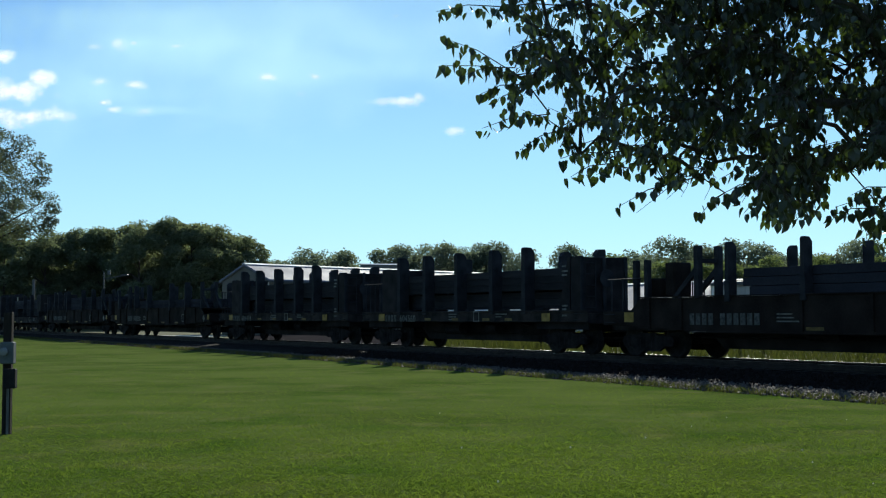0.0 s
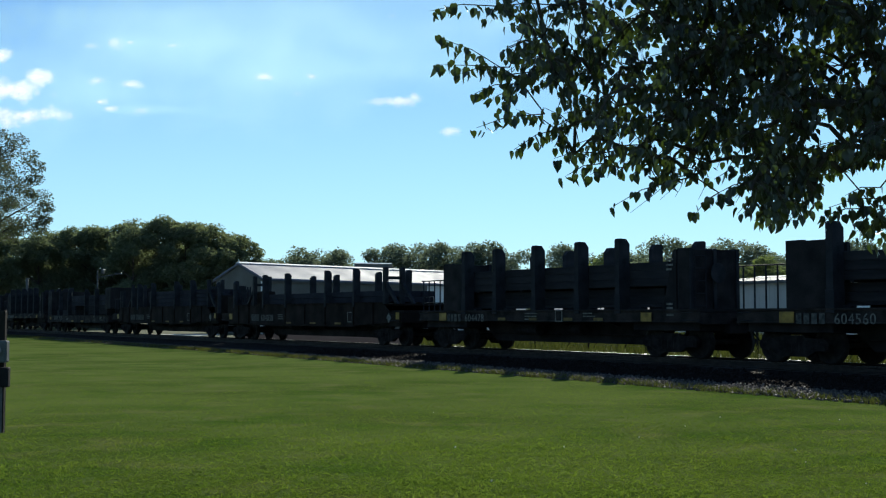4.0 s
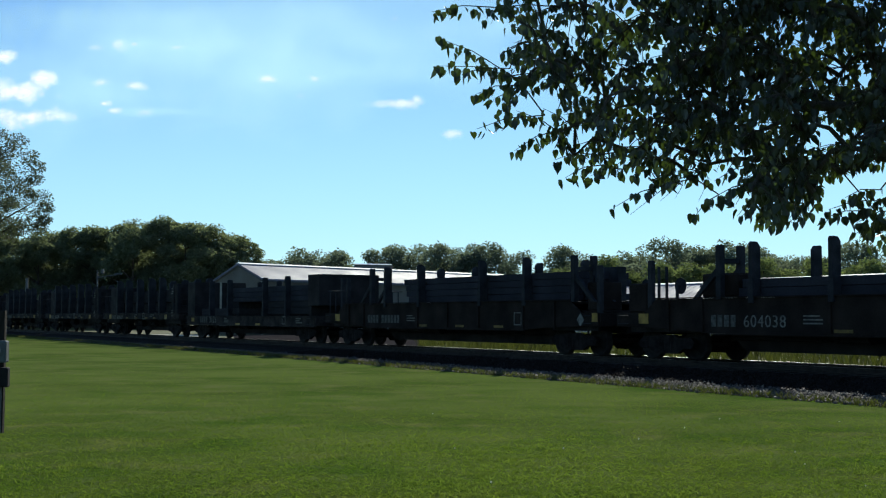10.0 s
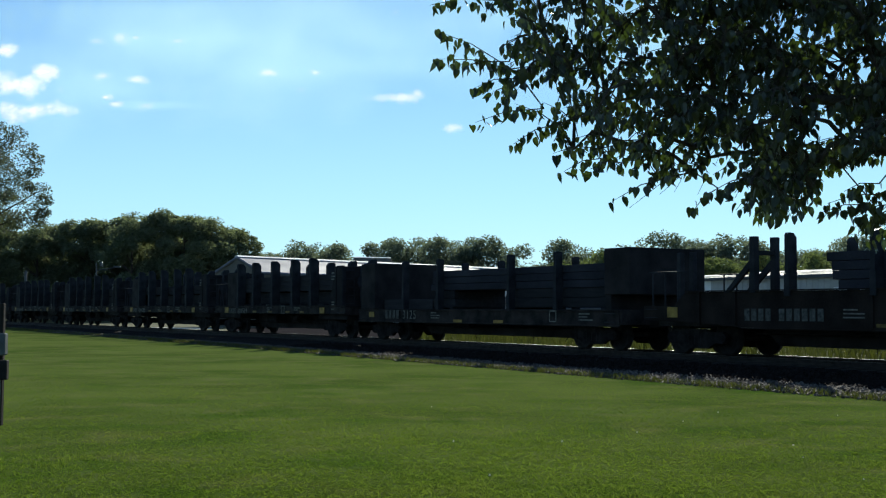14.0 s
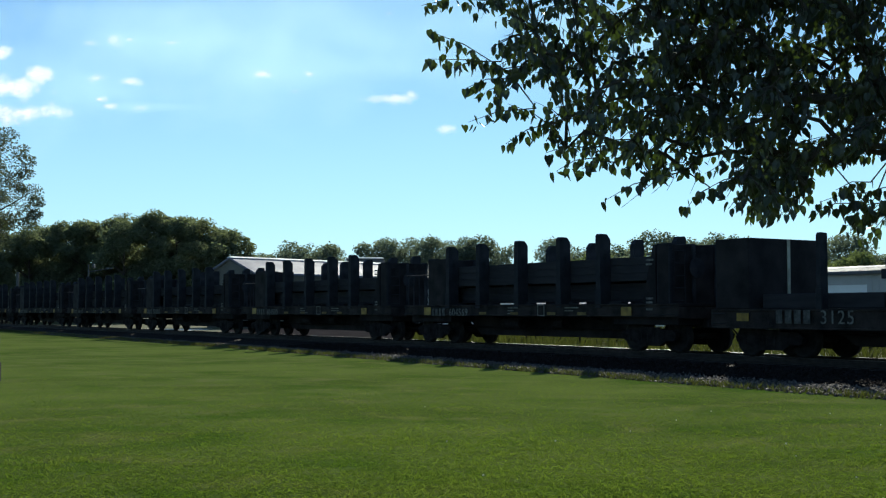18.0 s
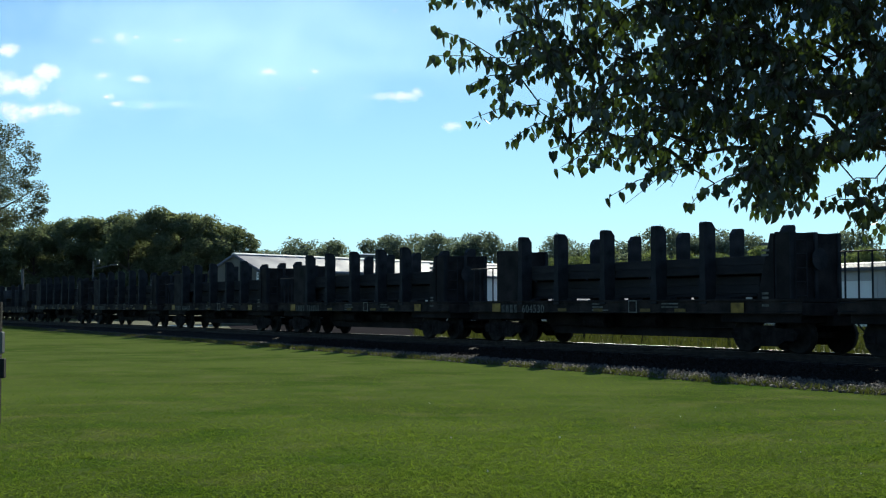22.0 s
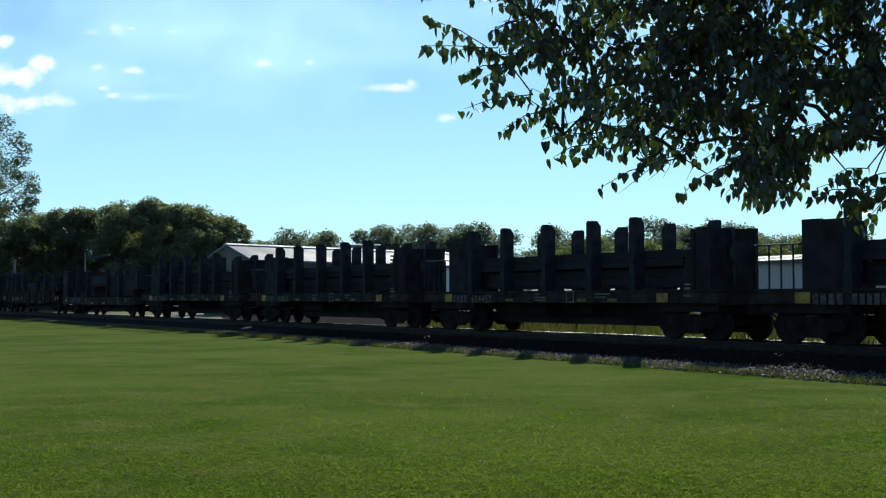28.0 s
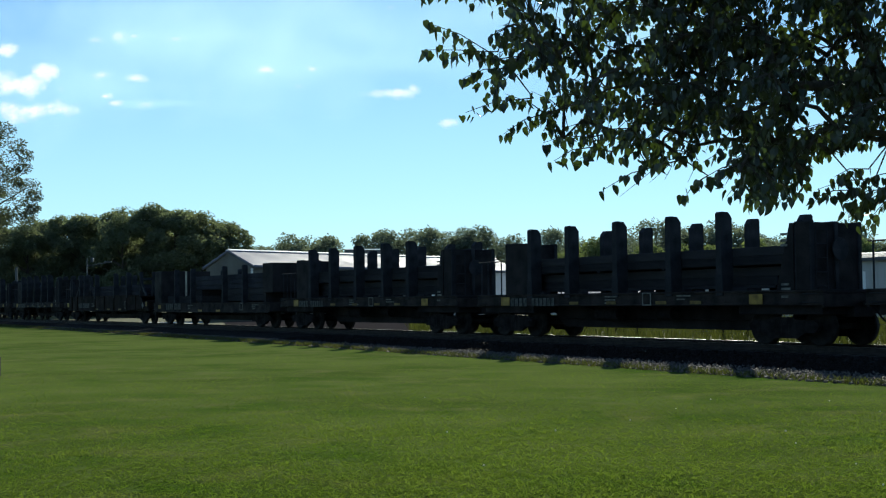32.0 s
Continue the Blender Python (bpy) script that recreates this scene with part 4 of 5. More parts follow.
def tree_parts(ob, seed, height, radius, base, leaves, size, mat, blobs, ragged=0.25, trunk_r=0.28, bough=1.0, lobes=()):
    """Trunk with limbs, and a crown of leaf clumps gathered on uneven boughs."""
    rng = np.random.default_rng(seed)
    centres, radii = [], []
    for i in range(blobs):
        u = rng.uniform(0, 1)
        z = base + (height - base) * (0.12 + 0.80 * u)
        k = math.sqrt(max(0.05, 1 - ((u - 0.38) / 0.68) ** 2))
        a, r = rng.uniform(0, 2 * math.pi), radius * k * math.sqrt(rng.uniform(0.05, 1)) * 0.80
        centres.append((r * math.cos(a), r * math.sin(a), z))
        radii.append(bough * radius * rng.uniform(0.22, 0.42) * (0.7 + 0.3 * k))
    for turn in range(5 if lobes else 0):
        for r, z, s in lobes:
            a = 0.12 + turn * 1.257 + (rng.uniform(-0.3, 0.3) if turn else 0)
            k = rng.uniform(0.85, 1.1) if turn else 1.0
            centres.append((r * k * math.cos(a), r * k * math.sin(a), z * (1 + (k - 1) * 0.3)))
            radii.append(s)
    blobs = len(centres)
    centres.append((0.1 * radius, 0, height - radius * 0.3))
    radii.append(radius * 0.3)
    pts = []
    for c, r in zip(centres, radii):
        n = int(leaves / (blobs + 1))
        d = rng.normal(size=(n, 3))
        d /= np.linalg.norm(d, axis=1)[:, None]
        rr = r * rng.uniform(0.35, 1.0 + ragged, size=(n, 1)) ** 0.6
        p = d * rr * np.array([1.0, 1.0, 0.75]) + np.array(c)
        pts.append(p)
    pts = np.concatenate(pts)
    trunk = bmesh.new()
    rod(trunk, (0, 0, -0.1), (0.1, 0.05, base + 0.6), trunk_r, trunk_r * 0.7, 10)
    rod(trunk, (0.1, 0.05, base + 0.5), (0.05, 0, height * 0.86), trunk_r * 0.72, trunk_r * 0.12, 8)
    for c in centres[:: max(1, blobs // 14)]:
        z0 = max(base, c[2] - 0.35 * math.hypot(c[0], c[1]) - 1.0)
        rod(trunk, (0.05, 0.02, min(z0, height * 0.75)), c, trunk_r * 0.32, trunk_r * 0.06, 6)
    part("trunk", trunk, M_BARK, ob)
    part("crown", quads_mesh("crown", leaf_quads(rng, pts, size), mat), None, ob)
    return ob


def far_tree(name, label, group, seed, height, radius, base, leaves, size, mat, blobs, ragged=0.2, bough=1.0):
    ob = thing(name, label, "tree", pose(0, -900, 0), group)
    return tree_parts(ob, seed, height, radius, base, leaves, size, mat, blobs, ragged, bough=bough)


rng = random.Random(5)
wood = [far_tree("woodland_tree", "broad dark-green tree at the edge of a wood", "wood", 30 + i, 13.8, 4.3, 0.4, 26000, 0.15, M_HAZED_WOOD_LEAF, 60, 0.45, 0.78) for i in range(4)]
places = []
for x in (-86, -80, -74, -68.5, -63.5, -59, -55.0, -51.5, -48.2, -45.0, -41.8, -38.6, -35.5, -32.4, -29.6):
    places.append((x, 152 + rng.uniform(-4, 6), 1.0))
for x in (-92, -84, -77, -70, -64, -58, -52.5, -47.5, -42.5, -38.0, -33.5):
    places.append((x, 166 + rng.uniform(-4, 4), 1.02))
places += [(-26.6, 157, 1.0), (-24.0, 162, 1.0), (-29.0, 163, 1.0)]
tops = [0.95, 0.96, 0.94, 0.95, 0.94, 0.91, 0.95, 0.98, 1.03, 1.01, 1.06, 1.05, 1.11, 1.02, 1.04, 0.95, 0.95, 0.95, 0.94, 0.95, 0.98, 1.0, 1.08, 1.12, 1.16, 1.1, 0.95, 0.60, 1.0]
for i, ((x, y, k), h) in enumerate(zip(places, tops)):
    m = pose(x, y, 0, 0, 0, rng.uniform(0, 360)) @ Matrix.Diagonal((1, 1, h, 1))
    if i < 4:
        wood[i].matrix_basis = m
    else:
        copy_thing(wood[i % 4], m)
far = [far_tree("distant_tree", "tree in the far tree line, its green greyed with painted haze", "far tree line", 50 + i, 13.7, 7.0, 0.0, 11000, 0.22, M_HAZED_FAR_LEAF, 48, 0.15, 0.85) for i in range(4)]
line = [(-31.5, 210, 0.84), (-27.5, 216, 0.92), (-22.5, 208, 1.0), (-18.5, 214, 0.98), (-13.5, 216, 0.88), (-9.2, 208, 1.13), (-4.5, 214, 1.08), (-0.5, 209, 1.07), (3.5, 212, 1.20),
        (7.5, 216, 1.20), (11.5, 213, 0.98), (21.0, 210, 1.05), (25.5, 214, 1.10), (30.0, 211, 0.94), (34.5, 216, 1.0), (38.0, 205, 1.12), (42.0, 212, 1.19), (46.5, 214, 1.16),
        (51.0, 209, 1.12), (55.5, 213, 1.06), (60.0, 210, 0.98), (64.5, 214, 1.02), (69.0, 208, 1.07), (73.5, 212, 1.12), (78.5, 214, 1.06), (84, 212, 1.02), (90, 214, 1.04), (97, 210, 1.02)]
line += [(-33 + 6.2 * k, 232 + 3 * math.sin(k * 2.1), 0.95 + 0.10 * math.sin(k * 1.3)) for k in range(23) if k not in (7, 8)]
for i, (x, y, h) in enumerate(line):
    m = pose(x, y, 0, 0, 0, rng.uniform(0, 360)) @ Matrix.Diagonal((1, 1, h, 1))
    if i < 4:
        far[i].matrix_basis = m
    else:
        copy_thing(far[i % 4], m)
green = [far_tree("young_tree", "lighter yellow-green tree in front of the far line", "young tree belt", 90 + i, 10.6, 4.2, 0.0, 6000, 0.19, M_GREEN_LEAF, 26, 0.4) for i in range(3)]
for i in range(21):
    m = pose(19.0 + i * 2.9 + rng.uniform(-0.8, 0.8), 190 + rng.uniform(-3, 3), 0, 0, 0, rng.uniform(0, 360)) @ Matrix.Diagonal((1, 1, rng.uniform(0.82, 1.06), 1))
    if i < 3:
        green[i].matrix_basis = m
    else:
        copy_thing(green[i % 3], m)
LOBES = [(2.5, 11.75, 0.55), (1.3, 12.2, 0.5), (0.6, 12.6, 0.4), (3.2, 10.9, 0.5), (3.7, 10.3, 0.42), (2.4, 10.1, 0.75), (3.6, 9.6, 0.4), (2.9, 9.3, 0.5), (4.0, 8.5, 0.5), (4.25, 7.9, 0.4), (3.2, 7.9, 0.6),
         (3.7, 7.2, 0.5), (2.0, 8.7, 0.8), (4.2, 7.2, 0.35), (1.2, 10.8, 0.7), (1.6, 7.2, 0.7), (2.7, 6.9, 0.5), (1.9, 11.1, 0.5), (3.3, 8.7, 0.35), (3.0, 6.6, 0.5), (1.8, 6.4, 0.6), (3.9, 6.7, 0.4)]
tagged(tree_parts(thing("lawn_tree", "tall pale-leaved tree with wispy drooping boughs", "tree", pose(-27.6, 70, 0)), 78, 12.8, 5.4, 5.6, 46000, 0.065, M_PALE_LEAF, 8, 0.75, 0.26, 0.45, LOBES))


# ---- the broad-leaved tree over the lawn ----
def heart_leaf(length, fold, curl):
    """A heart-shaped leaf with a folded midrib; the stalk end at the origin, the tip hanging down."""
    half = [(0.0, 0.0), (0.19, 0.07), (0.36, -0.08), (0.42, -0.34), (0.36, -0.64), (0.17, -0.95), (0.0, -1.2)]
    mid = [(0.0, 0.0), (0, -0.22), (0, -0.5), (0, -0.82), (0.0, -1.2)]
    verts = [(x * length, fold * abs(x) * length + curl * z * z * length, z * length) for x, z in half]
    verts += [(-x * length, fold * abs(x) * length + curl * z * z * length, z * length) for x, z in half[1:-1]]
    verts += [(0, curl * z * z * length, z * length) for x, z in mid[1:-1]]
    faces = [(0, 1, 2, 12), (12, 2, 3, 13), (13, 3, 4, 14), (14, 4, 5, 6), (0, 12, 7 + 1, 7), (12, 13, 9, 8), (13, 14, 10, 9), (14, 6, 11, 10)]
    return np.array(verts), faces


CROWN_LOW = ((0.17, 0.28, 0.45, 0.66, 0.86, 1.07, 1.27, 1.48, 1.89, 2.00, 2.31, 2.51, 2.72, 2.82, 2.93, 3.21, 4.37),
             (3.23, 3.09, 2.91, 2.81, 2.65, 2.55, 2.54, 2.48, 2.46, 2.17, 2.15, 2.15, 2.26, 2.46, 2.55, 2.60, 2.52))
CROWN_LEFT = ((3.10, 3.26, 3.46, 3.67, 3.88, 4.30, 5.00),
             (0.26, 0.32, 0.46, 0.42, 0.38, 0.50, 0.94))
CROWN_GAPS = ((2.81, 2.925, 0.09), (2.92, 3.38, 0.08), (3.10, 3.30, 0.07), (2.21, 2.74, 0.06), (2.30, 2.94, 0.05), (0.99, 2.88, 0.06), (1.72, 2.70, 0.05))
# slender sprays that leave the crown: from (x, z) to (x, z), and how many leaves hang on each
SPRAYS = (((0.42, 3.82), (-0.10, 3.76), 20), ((0.52, 3.40), (-0.03, 3.66), 26), ((0.56, 3.38), (-0.05, 3.45), 26), ((0.58, 3.30), (0.22, 3.20), 18), ((0.62, 3.93), (0.32, 3.80), 11),
          ((0.75, 3.05), (0.24, 2.93), 20), ((0.90, 2.98), (0.53, 2.80), 19), ((1.15, 2.74), (0.80, 2.69), 14), ((1.22, 2.70), (0.90, 2.585), 14), ((1.32, 2.63), (1.06, 2.57), 12),
          ((1.70, 2.54), (1.23, 2.345), 11), ((2.08, 2.48), (1.87, 2.30), 11), ((3.25, 2.36), (2.80, 2.28), 22), ((3.35, 2.34), (2.98, 2.24), 22), ((3.45, 2.36), (3.12, 2.15), 24),
          ((3.30, 2.52), (3.0, 2.45), 16), ((3.5, 2.5), (3.16, 2.36), 22), ((1.60, 2.60), (1.47, 2.44), 8))
SPRAYS += (((3.35, 2.44), (2.88, 2.36), 18), ((3.6, 2.4), (3.2, 2.06), 22), ((3.5, 2.3), (3.02, 2.17), 18), ((0.50, 3.44), (0.10, 3.36), 14))
BARE_TWIGS = (((1.76, 2.56), (1.69, 2.42)), ((1.75, 2.55), (1.58, 2.40)), ((1.92, 2.55), (1.86, 2.40)), ((1.64, 2.52), (1.36, 2.30)))


def in_crown(p):
    """Whether a leaf at p hangs within the crown's outline; its overhang spreads with the distance from the lawn's near side."""
    k = 8.8 / p.y
    x, z = p.x * k, 1.55 + (p.z - 1.55) * k - 0.075
    if z < np.interp(x, *CROWN_LOW) or x < np.interp(z, *CROWN_LEFT):
        return False
    return not any(math.hypot(x - a, z + 0.04 - b) < r for a, b, r in CROWN_GAPS)


def near_tree():
    rng = np.random.default_rng(8)
    ob = thing("broadleaf_tree", "broad-leaved shade tree with drooping heart-shaped leaves over the lawn", "tree", pose(0, 0, 0))
    root = Vector((5.3, 9.3, 0))
    fork = Vector((5.1, 9.2, 2.3))
    bm = bmesh.new()
    rod(bm, root - Vector((0, 0, 0.2)), root.lerp(fork, 0.5) + Vector((0.04, 0, 0)), 0.24, 0.19, 14)
    rod(bm, root.lerp(fork, 0.5) + Vector((0.04, 0, 0)), fork, 0.19, 0.17, 14)
    part("trunk", bm, M_BARK, ob, "grey-brown bark trunk", smooth=True)
    centre = Vector((4.0, 9.2, 4.0))
    twig_v, twig_f = [], []

    def sprig(p, q, r0, r1):
        """A thin three-sided twig."""
        u = (q - p).orthogonal().normalized()
        w = (q - p).normalized().cross(u)
        n = len(twig_v)
        for c, r in ((p, r0), (q, r1)):
            for k in range(3):
                twig_v.append(c + (u * math.cos(k * 2.0944) + w * math.sin(k * 2.0944)) * r)
        twig_f.extend([(n, n + 1, n + 4, n + 3), (n + 1, n + 2, n + 5, n + 4), (n + 2, n, n + 3, n + 5), (n, n + 2, n + 1), (n + 3, n + 4, n + 5)])

    stems, loose = [], []
    ends = []
    while len(ends) < 260:                      # boughs that reach out over the lawn, evenly spread
        best, gap = None, -1.0
        while gap < 0:
            for k in range(6):
                y = rng.uniform(8.0, 10.6)
                e = Vector((0.3 + 4.1 * rng.uniform(0, 1), y, rng.uniform(2.3, 4.8)))
                e.x, e.z = e.x * y / 8.8, 1.55 + (e.z - 1.55) * y / 8.8
                if in_crown(e - Vector((0.04, 0, 0.02))):
                    g = min([9.0] + [math.hypot(e.x - o.x, e.z - o.z) + 0.2 * abs(e.y - o.y) for o in ends]) * np.interp(e.x, (0.5, 1.4, 1.7, 2.5, 2.8, 3.3), (1.0, 0.92, 1.12, 1.15, 1.08, 1.08))
                    if g > gap:
                        best, gap = e, g
        ends.append(best)
    while len(ends) < 305:                      # the rest of the crown
        e = Vector((rng.uniform(3.0, 7.6), rng.uniform(6.6, 11.8), rng.uniform(2.7, 6.6)))
        if e.x > 4.4 or e.z > 4.8:
            ends.append(e)
    mains = [Vector((2.35, 8.8, 3.12)), Vector((3.6, 9.8, 4.2)), Vector((4.2, 7.6, 3.6)), Vector((4.9, 9.0, 4.8)), Vector((5.8, 8.4, 4.3)), Vector((4.1, 10.4, 3.7)), Vector((2.9, 8.6, 2.78))]
    for i, m in enumerate(mains):
        mid = fork.lerp(m, 0.5) + Vector((0, 0, 0.42 if i == 0 else 0.12))
        thick = 0.075 if i < 6 else 0.05
        limb = rod(bmesh.new(), fork, mid, thick, thick * 0.73, 9)
        rod(limb, mid, m, thick * 0.73, thick * 0.4, 9)
        part("limb", limb, M_BARK, ob, "", smooth=True)
    nodes = [fork.lerp(m, k) + Vector((0, 0, 0.3 * (1 - k) if i == 0 else 0)) for i, m in enumerate(mains) for k in (0.6, 0.8, 1.0)]
    for e in sorted(ends, key=lambda v: (v - fork).length):
        m = min(nodes, key=lambda v: (v - e).length + 0.25 * (v - fork).length)
        path = [m]
        for k in (0.35, 0.7, 1.0):
            q = m.lerp(e, k) + Vector((0, 0, 0.10 * math.sin(k * math.pi)))
            path.append(q + Vector(rng.normal(size=3)) * 0.025)
        nodes.append(path[3])
        branch = bmesh.new()
        thick = 0.010 + 0.004 * min(3.0, (path[3] - Vector((-0.3, 8.8, 3.3))).length)
        for i, (a, b) in enumerate(zip(path, path[1:])):
            rod(branch, a, b, thick * (1 - 0.2 * i), thick * (0.8 - 0.2 * i), 6)
        part("branch", branch, M_BARK, ob)
        for i in range(int(np.interp(e.x, (0.1, 0.9, 1.4, 1.8, 2.6, 3.2), (7.2, 7.2, 8.0, 10.5, 12.5, 14.0)))):
            k = rng.uniform(0.1, 1.0)
            a = path[1].lerp(path[2], k) if i < 3 else path[2].lerp(path[3], k)
            d = (e - m).normalized() * 0.35 + (a - centre).normalized() * 0.25 + Vector(rng.normal(size=3)) * 0.6
            d.z -= 0.05
            ln = rng.uniform(0.2, 0.44)
            b = a + d.normalized() * ln * 0.5
            c = b + (d.normalized() + Vector((0, 0, -0.3))).normalized() * ln * 0.55
            if not in_crown(b):
                continue
            sprig(a, b, 0.006, 0.0045)
            if in_crown(c):
                sprig(b, c, 0.0045, 0.002)
            n = int(ln * 24)
            for j in range(n):
                k = (j + 0.6) / n
                p = a.lerp(b, k * 2) if k < 0.5 else b.lerp(c, k * 2 - 1)
                if e.x > 4.6 or in_crown(p):
                    stems.append(p)
    for (x0, z0), (x1, z1), n in SPRAYS:
        y = rng.uniform(8.55, 9.05)
        a = Vector((x0, y + 0.1, z0))
        c = Vector((x1, y, z1))
        b = a.lerp(c, 0.55) + Vector((0, 0, 0.035))
        node = min(nodes, key=lambda v: (v - a).length)
        sprig(node, a, 0.007, 0.006)
        sprig(a, b, 0.006, 0.0045)
        sprig(b, c, 0.0045, 0.002)
        for j in range(n):
            k = ((j + 0.8) / n) ** 0.85
            p = a.lerp(b, k / 0.55) if k < 0.55 else b.lerp(c, (k - 0.55) / 0.45)
            loose.append(p + Vector((rng.normal() * 0.012, rng.normal() * 0.05, rng.normal() * 0.012)))
    for (x0, z0), (x1, z1) in BARE_TWIGS:
        a, c = Vector((x0, 8.8, z0)), Vector((x1, 8.75, z1))
        b = a.lerp(c, 0.5) + Vector((0.015, 0, 0.01))
        sprig(a, b, 0.003, 0.0025)
        sprig(b, c, 0.0025, 0.0015)
    tagged(part("twig_growth", raw_mesh("twig_growth", twig_v, twig_f, M_BARK), None, ob, "fine bare twigs"), kind="stuff")
    kinds = [heart_leaf(1.0, f, c) for f, c in ((0.25, 0.16), (0.45, -0.14), (0.12, 0.34))]
    meshes = [raw_mesh("leaf", [tuple(v * 0.058) for v in vs], fs, M_LEAF) for vs, fs in kinds]
    all_v, all_f, base = [], [], 0
    edge = sorted(stems, key=lambda p: p.x + 0.5 * p.z)
    own = {id(p) for p in (loose + edge)[:300]}
    spray = {id(p) for p in loose}
    for p in loose + stems:
        s = rng.uniform(0.72, 1.25) * (1.08 if id(p) in spray else 1.0)
        side = rng.uniform(0, 360)
        hang = Matrix.Translation(p + Vector((rng.normal() * 0.02, rng.normal() * 0.03, -0.012))) @ pose(0, 0, 0, 0, 0, side) @ pose(0, 0, 0, rng.normal() * 20 + 8, rng.normal() * 17, 0)
        k = int(rng.integers(3))
        if id(p) in own:
            part("leaf", meshes[k], None, ob, "", hang @ Matrix.Diagonal((s, s, s, 1)))
        else:
            vs, fs = kinds[k]
            w = np.array(hang.to_3x3()) @ (vs.T * 0.058 * s)
            all_v.append(w.T + np.array(hang.translation))
            all_f += [tuple(base + a for a in f) for f in fs]
            base += len(vs)
    me = raw_mesh("foliage", np.concatenate(all_v).tolist(), all_f, M_LEAF)
    tagged(part("foliage", me, None, ob, "dense green heart-shaped leaves"), kind="stuff")
    return ob


near_tree()

# ---- grass, weeds, stones ----
def blades(name, label, spots, height, width, mat, seed, lean=0.5):
    rng = np.random.default_rng(seed)
    n = len(spots)
    a = rng.uniform(0, 2 * math.pi, n)
    h = height * rng.uniform(0.5, 1.3, n)
    w = width * rng.uniform(0.7, 1.3, n)
    d = np.stack([np.cos(a), np.sin(a), np.zeros(n)], 1)
    tip = spots + np.stack([rng.normal(size=n) * lean * h, rng.normal(size=n) * lean * h, h], 1)
    mid = (spots + tip) / 2 + np.array([0, 0, 1]) * (h * 0.12)[:, None]
    q = np.stack([spots - d * w[:, None], spots + d * w[:, None], mid + d * w[:, None] * 0.8, tip], 1)
    return tagged(new(name, quads_mesh(name, q, mat)), label, "grass", kind="stuff")


rg = np.random.default_rng(3)
n = 480000
r = 1 / np.maximum(rg.uniform(0, 1, n) ** 1.15 / 8.8, 1 / 80.0)
az = rg.uniform(-24, 24, n) * math.pi / 180
sp = np.stack([r * np.sin(az), r * np.cos(az), np.zeros(n)], 1)
across = sp[:, 0] * ACROSS.x + sp[:, 1] * ACROSS.y
tuft = np.zeros(n)
for k in range(9):                              # tufts a hand or two across
    fx, fy = rg.normal(size=2) * 14
    tuft += np.sin(sp[:, 0] * fx + sp[:, 1] * fy * 0.8 + k * 1.7)
keep = (across < lawn_edge(sp[:, 0] * ALONG.x + sp[:, 1] * ALONG.y)) & (tuft + rg.normal(size=n) * 3.0 > -4.5)
blades("grass", "short mown green lawn grass", sp[keep], 0.012, 0.0050, M_BLADE, 4, 1.8)
# taller tufts here and there in the near lawn
tr, ta = rg.uniform(9, 16, 2400), np.radians(rg.uniform(-21, 21, 2400))
tc = np.stack([tr * np.sin(ta), tr * np.cos(ta), np.zeros(len(tr))], 1)
patch_of = np.sin(tc[:, 0] * 1.3 + 1.0) + np.sin(tc[:, 1] * 1.9 + tc[:, 0] * 0.7) + np.sin(tc[:, 0] * 2.9 - tc[:, 1]) + 0.16 * tc[:, 0] + rg.normal(size=len(tc)) * 0.5
tc = tc[patch_of > 0.75]
tc = np.repeat(tc, 12, 0)
tc[:, :2] += rg.normal(size=(len(tc), 2)) * 0.035
blades("grass", "small taller tufts in the mown lawn", tc, 0.030, 0.0042, M_TUFT, 11, 0.7)
n = 7000
s = rg.uniform(-140, 3, n)
clump = np.interp(np.sin(s * 1.7) + np.sin(s * 0.61 + 2) + rg.normal(size=n) * 0.7, [-1.5, 2.5], [0, 1])
s, clump = s[clump > 0.3], clump[clump > 0.3]
d = lawn_edge(s) - 0.15 + rg.normal(size=len(s)) * 0.2
sp = np.array(ACROSS)[None] * d[:, None] + np.array(ALONG)[None] * s[:, None]
s2 = rg.uniform(-150, -36, 9000)
d2 = lawn_edge(s2) - 0.1 + rg.uniform(0, 1, 9000) * np.interp(-s2, (36, 60), (0.3, 0.6))
s3 = rg.uniform(-60, 4, 5000)
d3 = lawn_edge(s3) - 0.18 + rg.normal(size=5000) * 0.08
d2, s2 = np.concatenate([d2, d3]), np.concatenate([s2, s3])
sp = np.concatenate([sp, np.array(ACROSS)[None] * d2[:, None] + np.array(ALONG)[None] * s2[:, None]])
blades("weeds", "ragged weeds along the edge of the ballast", sp, 0.13, 0.008, M_WEED, 5, 0.5)
n = 60000
s = rg.uniform(-75, 10, n)
d = rg.uniform(28.6, 60, n)
sp = np.array(ACROSS)[None] * d[:, None] + np.array(ALONG)[None] * s[:, None]
sp = sp[sp[:, 0] > -0.02 * sp[:, 1]]           # none on the asphalt yard
blades("field_grass", "tall sunlit grass beyond the railway", sp + np.array([0, 0, 0.03]), 0.45, 0.02, M_TALLGRASS, 6, 0.3)
# small white clover heads on the lawn
cl = thing("clover_heads", "tiny white clover flower heads in the lawn", "flowers", kind="stuff")
bm = bmesh.new()
for i in range(13):
    rr, a = rg.uniform(9, 19), radians(rg.uniform(-6, 21))
    bmesh.ops.create_icosphere(bm, subdivisions=1, radius=rg.uniform(0.008, 0.013), matrix=Matrix.Translation((rr * math.sin(a), rr * math.cos(a), 0.05)))
part("flower_heads", bm, M_CLOVER, cl)


